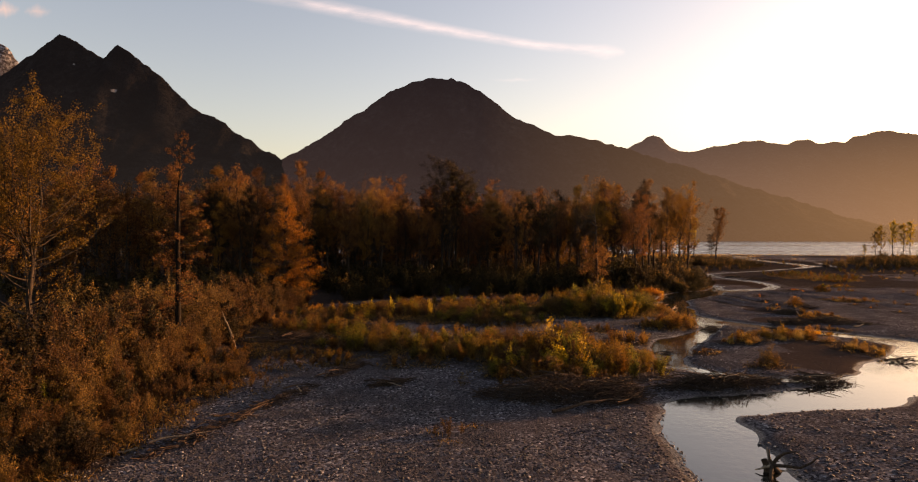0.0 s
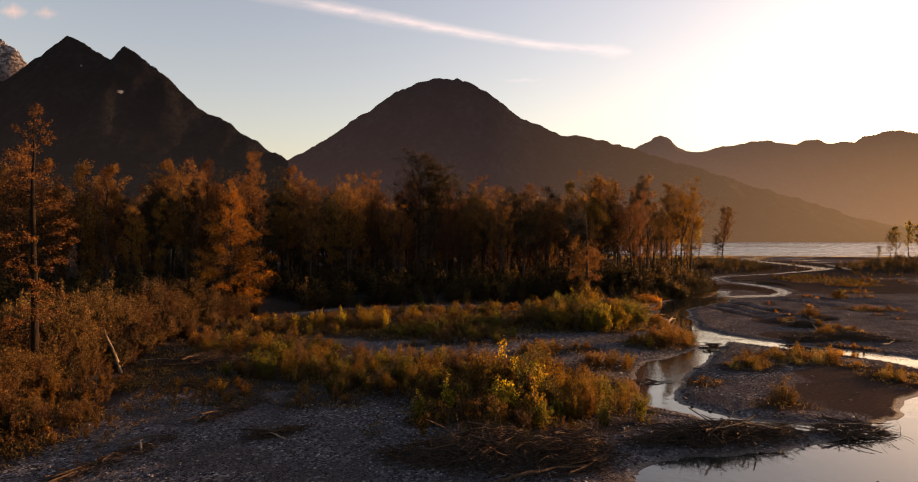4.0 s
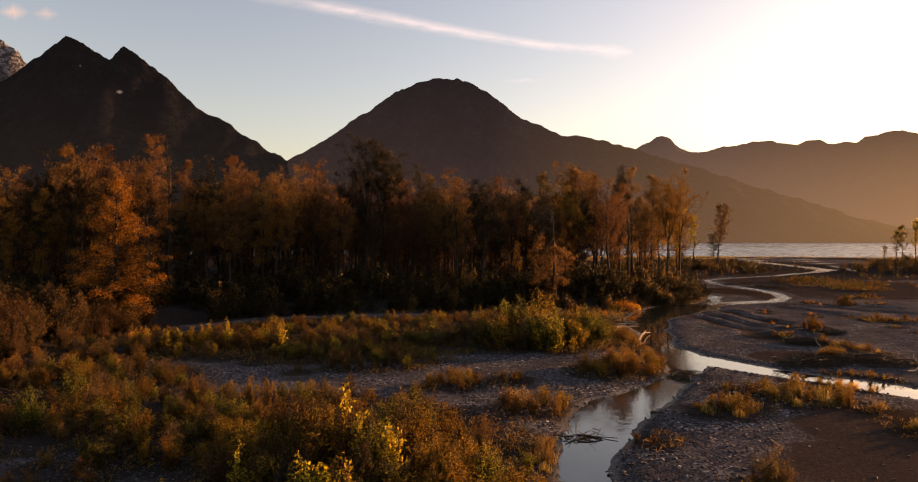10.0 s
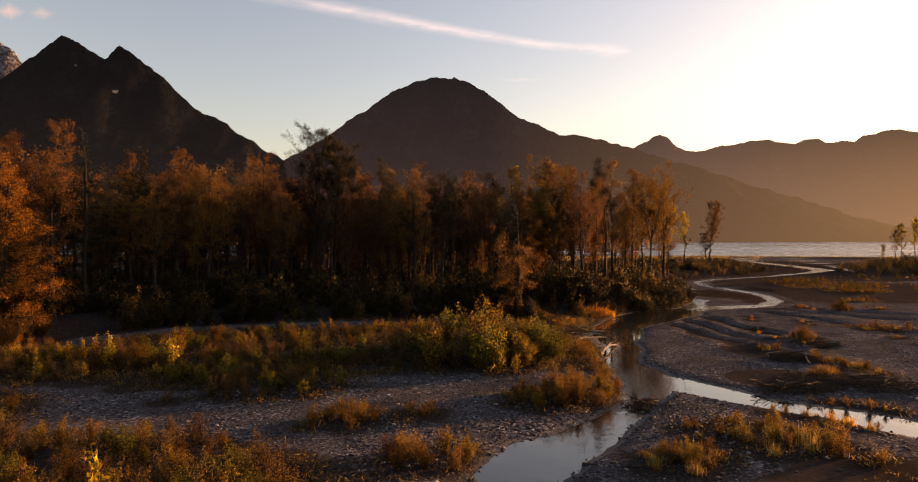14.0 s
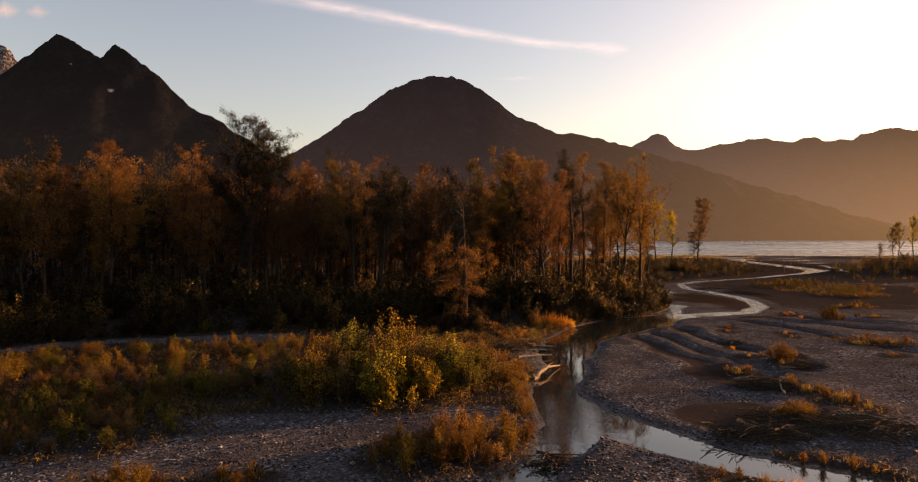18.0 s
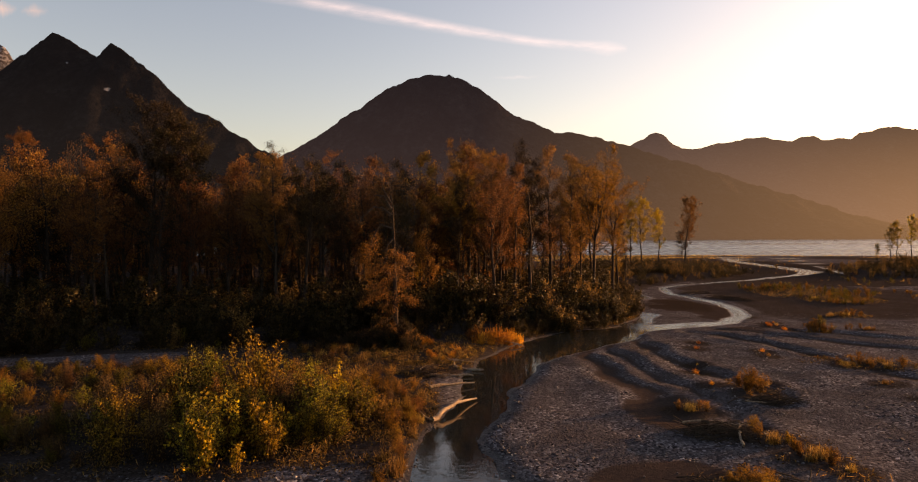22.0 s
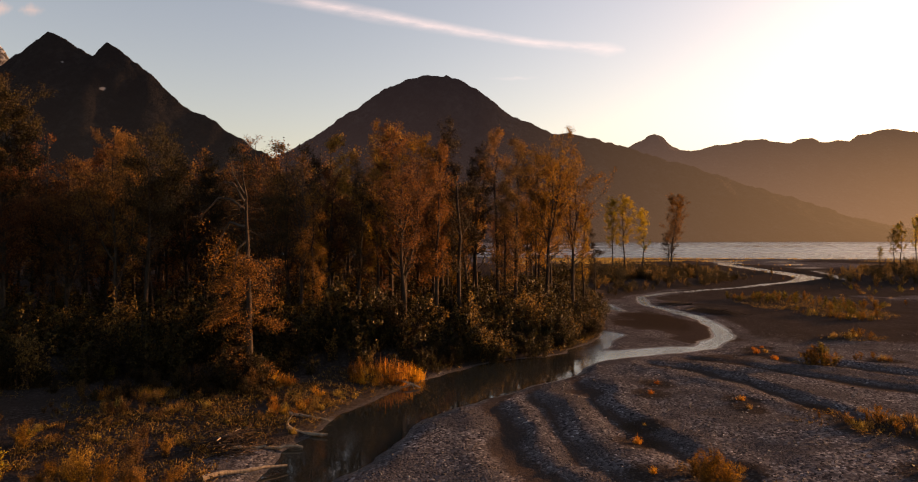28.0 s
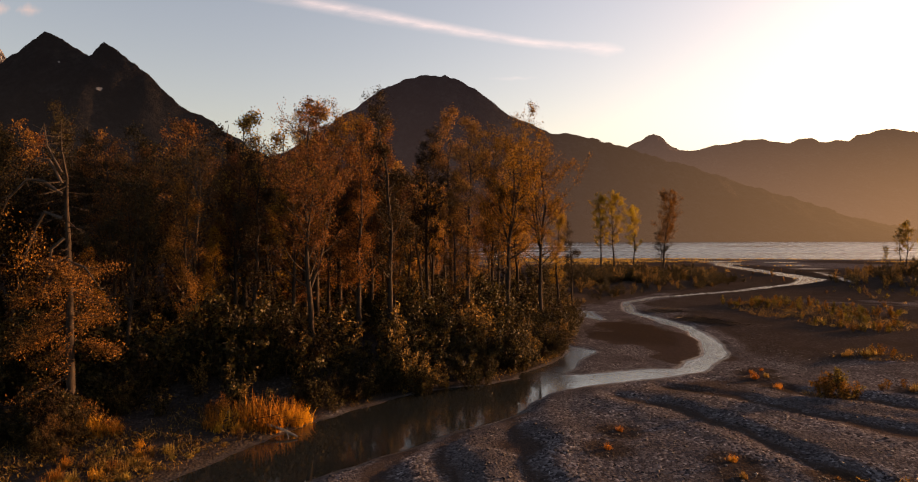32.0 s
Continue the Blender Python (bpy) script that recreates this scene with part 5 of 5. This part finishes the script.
def brush_pile(label, cx, cy, rx, ry, h, n, seed, turn=0.0, mat=None, long=(0.5, 1.7)):
    """A flood-stranded heap of sticks: crossed thin branches, a few thick ones apart."""
    r = np.random.default_rng(seed)
    thing = tagged(new("brush_pile"), label, "brush pile", "brush piles")
    thing.matrix_basis = pose(cx, cy, height_at(cx, cy), 0, 0, turn)
    heap = Stock()
    for i in range(int(n * 1.9)):
        a, q = r.uniform(0, 2 * np.pi), r.random() ** 0.6
        c = np.array((rx * q * math.cos(a), ry * q * math.sin(a), h * (1 - q * q) * r.random() + 0.03))
        az = r.normal(0, 0.95)
        d = np.array((math.cos(az), math.sin(az), r.normal(0, 0.24))) * r.uniform(*long) * 0.5
        stick(heap, c - d, c + d, r.uniform(0.008, 0.024), 0.005, r, 0.12, 4, 5)
    part("tangle", heap.mesh("tangle", mat or DRIFT_DARK), thing)
    for i in range(7):
        one = Stock()
        a, q = r.uniform(0, 2 * np.pi), r.random()
        c = np.array((rx * q * math.cos(a), ry * q * math.sin(a), h * (1 - q * q) * 0.9 + 0.06))
        az = r.normal(0, 0.6)
        d = np.array((math.cos(az), math.sin(az), r.normal(0, 0.12))) * r.uniform(0.5, 1.1)
        stick(one, c - d, c + d, r.uniform(0.025, 0.05), 0.012, r, 0.06, 6, 7)
        part("branch", one.mesh("branch", DRIFT if i < 1 else DRIFT_DARK), thing, "bleached branch" if i < 1 else "")
    return thing


PILE = "heap of dark flood-stranded branches at the water's edge"
for k, (cx, cy, rx, ry, h, n, turn) in enumerate([
        (4.8, 27.9, 3.6, 1.4, 1.05, 420, -6), (7.4, 28.4, 1.5, 1.2, 0.8, 150, 20), (12.8, 30.2, 3.4, 0.75, 0.6, 330, 12), (18.2, 31.3, 1.5, 0.6, 0.45, 110, 5),
        (31.6, 53.0, 3.4, 1.4, 0.4, 230, -25), (31.8, 59.3, 1.5, 0.9, 0.4, 120, -15), (28.2, 52.2, 2.0, 0.9, 0.35, 130, 0), (35.8, 63.9, 1.4, 0.5, 0.35, 60, -20), (-10.6, 42.6, 3.6, 1.5, 0.6, 200, 15),
        (13.2, 39.6, 0.9, 0.5, 0.3, 40, 10), (20.6, 69.6, 1.3, 1.6, 0.35, 70, 60), (20.4, 49.8, 1.0, 0.6, 0.35, 50, 30), (26.5, 37.0, 2.0, 0.8, 0.35, 60, 40), (24.5, 79.4, 1.7, 0.5, 0.3, 60, 10), (53.6, 110.0, 3.4, 1.4, 0.35, 110, -50), (52.6, 117.4, 2.2, 1.0, 0.35, 60, 20), (51.5, 136.0, 3.0, 0.8, 0.35, 60, 40)]):
    brush_pile(PILE, cx, cy, rx, ry, h, n, 300 + k, turn, DRIFT_MID if cx > 25 else DRIFT_DARK)
for k, (cx, cy, rx, ry, turn) in enumerate([(-9.1, 22.4, 2.8, 0.45, 72), (-7.4, 28.0, 2.9, 0.5, 70), (-5.6, 33.4, 2.2, 0.4, 66), (-3.0, 30.5, 1.2, 0.3, 40)]):
    brush_pile("thin drift of dark flood twigs on the gravel", cx, cy, rx, ry, 0.12, 90, 340 + k, turn, DRIFT_DARK, (0.3, 1.0))
PALE = "bleached pale driftwood log lying on the bank"
for k, (a, b, r0, r1, mat, forks, roots) in enumerate([
        ((21.2, 61.4, 0.1), (23.0, 64.8, 0.12), 0.10, 0.04, DRIFT, 2, 1), ((20.9, 66.2, 0.12), (23.0, 67.6, 0.12), 0.08, 0.04, DRIFT, 1, 0),
        ((22.0, 71.5, 0.06), (23.6, 70.9, 0.08), 0.09, 0.05, DRIFT, 1, 1), ((20.8, 69.0, 0.1), (23.0, 69.6, 0.1), 0.07, 0.04, DRIFT, 1, 0),
        ((21.6, 73.2, 0.1), (23.4, 72.7, 0.1), 0.07, 0.03, DRIFT, 1, 0), ((-13.4, 18.0, 0.1), (-10.4, 20.9, 0.15), 0.09, 0.03, DRIFT, 2, 0),
        ((32.0, 50.2, 0.12), (34.4, 53.0, 0.15), 0.05, 0.025, DRIFT, 1, 0), ((4.0, 25.4, 0.1), (7.9, 27.4, 0.2), 0.07, 0.03, DRIFT_DARK, 2, 0),
        ((11.0, 34.3, 0.15), (14.8, 32.6, 0.12), 0.14, 0.08, DRIFT_DARK, 2, 2), ((-12.5, 42.0, 0.15), (-8.6, 43.4, 0.2), 0.08, 0.04, DRIFT_DARK, 2, 0),
        ((-11.8, 43.6, 0.15), (-8.0, 42.2, 0.2), 0.08, 0.04, DRIFT_DARK, 2, 0), ((23.0, 80.6, 0.1), (26.6, 78.4, 0.1), 0.08, 0.04, DRIFT, 2, 0),
        ((31.8, 57.8, 0.1), (32.4, 59.4, 0.35), 0.05, 0.02, DRIFT, 1, 0), ((16.6, 43.0, 0.05), (18.4, 42.2, 0.1), 0.05, 0.02, DRIFT_DARK, 1, 0)]):
    drift_log(PALE if mat is DRIFT else "dark wet driftwood log at the water's edge", a, b, r0, r1, mat, 400 + k, forks, roots)

# a broken bleached stem leaning out of the bank, and a root stump in the pool
lean = Stock()
lr = np.random.default_rng(77)
stick(lean, (0, 0, -0.2), (-0.75, -0.3, 2.3), 0.13, 0.015, lr, 0.05, 7, 9)
leaner = tagged(new("leaning_snag", lean.mesh("leaning_snag", DRIFT)), "bleached broken stem leaning out of the bank", "dead tree")
leaner.location = (-13.9, 40.4, height_at(-13.9, 40.4))
stump = tagged(new("root_stump"), "dark gnarled root stump standing in the shallow pool", "stump")
stump.location = (9.9, 19.4, WATER_Z - 0.15)
core = Stock()
stick(core, (0, 0, 0), (-0.25, 0.1, 0.5), 0.14, 0.09, lr, 0.05, 8, 6)
part("stem", core.mesh("stem", DRIFT_DARK), stump)
for i in range(9):
    root = Stock()
    d = lr.normal(0, 0.45, 3) + (0.25, -0.2, 0.25 - 0.4 * (i % 2))
    stick(root, (-0.05, 0.03, 0.35), np.array((-0.05, 0.03, 0.35)) + d, 0.07, 0.015, lr, 0.15, 5, 5)
    part("root", root.mesh("root", DRIFT_DARK if i % 3 else DRIFT), stump)

# a stick nest high in the golden tree at the forest's end
nest = Stock()
for i in range(90):
    a, q = lr.uniform(0, 2 * np.pi), lr.random() ** 0.5
    c = np.array((0.55 * q * math.cos(a), 0.55 * q * math.sin(a), lr.uniform(-0.25, 0.3) * (0.4 + q)))
    d = np.array((-math.sin(a), math.cos(a), lr.normal(0, 0.3))) * 0.35
    stick(nest, c - d, c + d, 0.02, 0.01, lr, 0.1, 4, 4)
bird_nest = tagged(new("stick_nest", nest.mesh("stick_nest", DRIFT_DARK)), "large dark stick nest in the fork of a golden tree", "nest")
bird_nest.location = (36.1, 100.4, 10.4)


# ---- thin clouds ----
def cloud_material(name, tint, cover, stretch):
    m, t, b, out = nodes_of(name)
    co = t.nodes.new("ShaderNodeVertexColor")
    co.layer_name = "thin"
    map_ = t.nodes.new("ShaderNodeMapping")
    map_.inputs["Scale"].default_value = stretch
    t.links.new(place_of(t), map_.inputs["Vector"])
    n = noise_of(t, 1.0, 7, 0.62, map_.outputs[0])
    fac = maths(t, "MULTIPLY", co.outputs["Color"], ramp(t, n.outputs["Fac"], [(0.28, (0.1,) * 3), (0.66, (1, 1, 1))]))
    fac = maths(t, "MULTIPLY", fac, cover)
    # vapour emits its tint in place of sunlight falling on it
    clear, body = t.nodes.new("ShaderNodeBsdfTransparent"), t.nodes.new("ShaderNodeEmission")
    body.inputs["Color"].default_value = (*tint, 1)
    mx = t.nodes.new("ShaderNodeMixShader")
    t.links.new(fac, mx.inputs[0])
    t.links.new(clear.outputs[0], mx.inputs[1])
    t.links.new(body.outputs[0], mx.inputs[2])
    t.links.new(mx.outputs[0], out.inputs[0])
    return m


def cloud(name, label, spine, widths, mat, seed, bright=None):
    """A band of high vapour: a ribbon along its spine, thinning to its edges."""
    spine, widths = np.asarray(spine, float), np.asarray(widths, float)
    n, m = 90, 13
    k, j = np.linspace(0, 1, n), np.linspace(-1, 1, m)
    at = np.linspace(0, 1, len(spine))
    line = np.column_stack([np.interp(k, at, spine[:, c]) for c in range(3)])
    line = np.column_stack([np.convolve(np.pad(line[:, c], 6, mode="edge"), np.ones(13) / 13, "valid") for c in range(3)])
    wide = np.interp(k, at, widths)
    line[:, 2] += 5 * octaves(np.column_stack([k * 2000, k * 0 + seed]), 180, seed, 3)
    v = line[:, None] + np.stack([np.zeros((n, m)), np.zeros((n, m)), wide[:, None] * j[None]], -1)
    i = np.arange(n * m).reshape(n, m)
    me = mesh_of(name, v.reshape(-1, 3), np.stack([i[:-1, :-1], i[:-1, 1:], i[1:, 1:], i[1:, :-1]], -1).reshape(-1, 4), mat)
    dense = ((1 - np.abs(j)) ** 1.2)[None] * np.interp(k, at, bright)[:, None]
    layer = me.color_attributes.new("thin", "FLOAT_COLOR", "POINT")
    layer.data.foreach_set("color", np.repeat(dense.reshape(-1, 1), 4, axis=1).ravel())
    return tagged(new(name, me), label, "cloud", kind="structure")


VAPOUR = cloud_material("vapour_white", (0.50, 0.475, 0.49), 0.6, (0.0035, 0.0035, 0.014))
PUFF = cloud_material("vapour_pink", (0.42, 0.30, 0.24), 0.7, (0.006, 0.006, 0.008))
cloud("contrail", "long thin white contrail drifting across the evening sky", [(-1650, 4000, 1590), (-1300, 4000, 1545), (-960, 4000, 1500), (-660, 4000, 1446), (-290, 4000, 1366), (80, 4000, 1300), (440, 4000, 1238), (810, 4000, 1209), (960, 4000, 1197), (1110, 4000, 1190)],
      [34, 48, 60, 60, 56, 46, 38, 40, 58, 24], VAPOUR, 5, [0.0, 0.3, 0.55, 0.7, 0.7, 0.65, 0.7, 0.75, 0.65, 0.1])
cloud("cloud_wisp", "faint wisp of high cloud", [(226, 4000, 1012), (390, 4000, 1012), (560, 4000, 1015)], [8, 16, 8], VAPOUR, 8, [0.0, 0.3, 0.0])
cloud("cloud_puff", "small pinkish evening cloud", [(-2640, 3600, 1300), (-2540, 3600, 1302), (-2450, 3600, 1296)], [14, 60, 14], PUFF, 9, [0.0, 0.8, 0.0])
cloud("cloud_puff", "small faint pinkish evening cloud", [(-2440, 3600, 1290), (-2360, 3600, 1290), (-2270, 3600, 1285)], [12, 50, 12], PUFF, 10, [0.0, 0.6, 0.0])
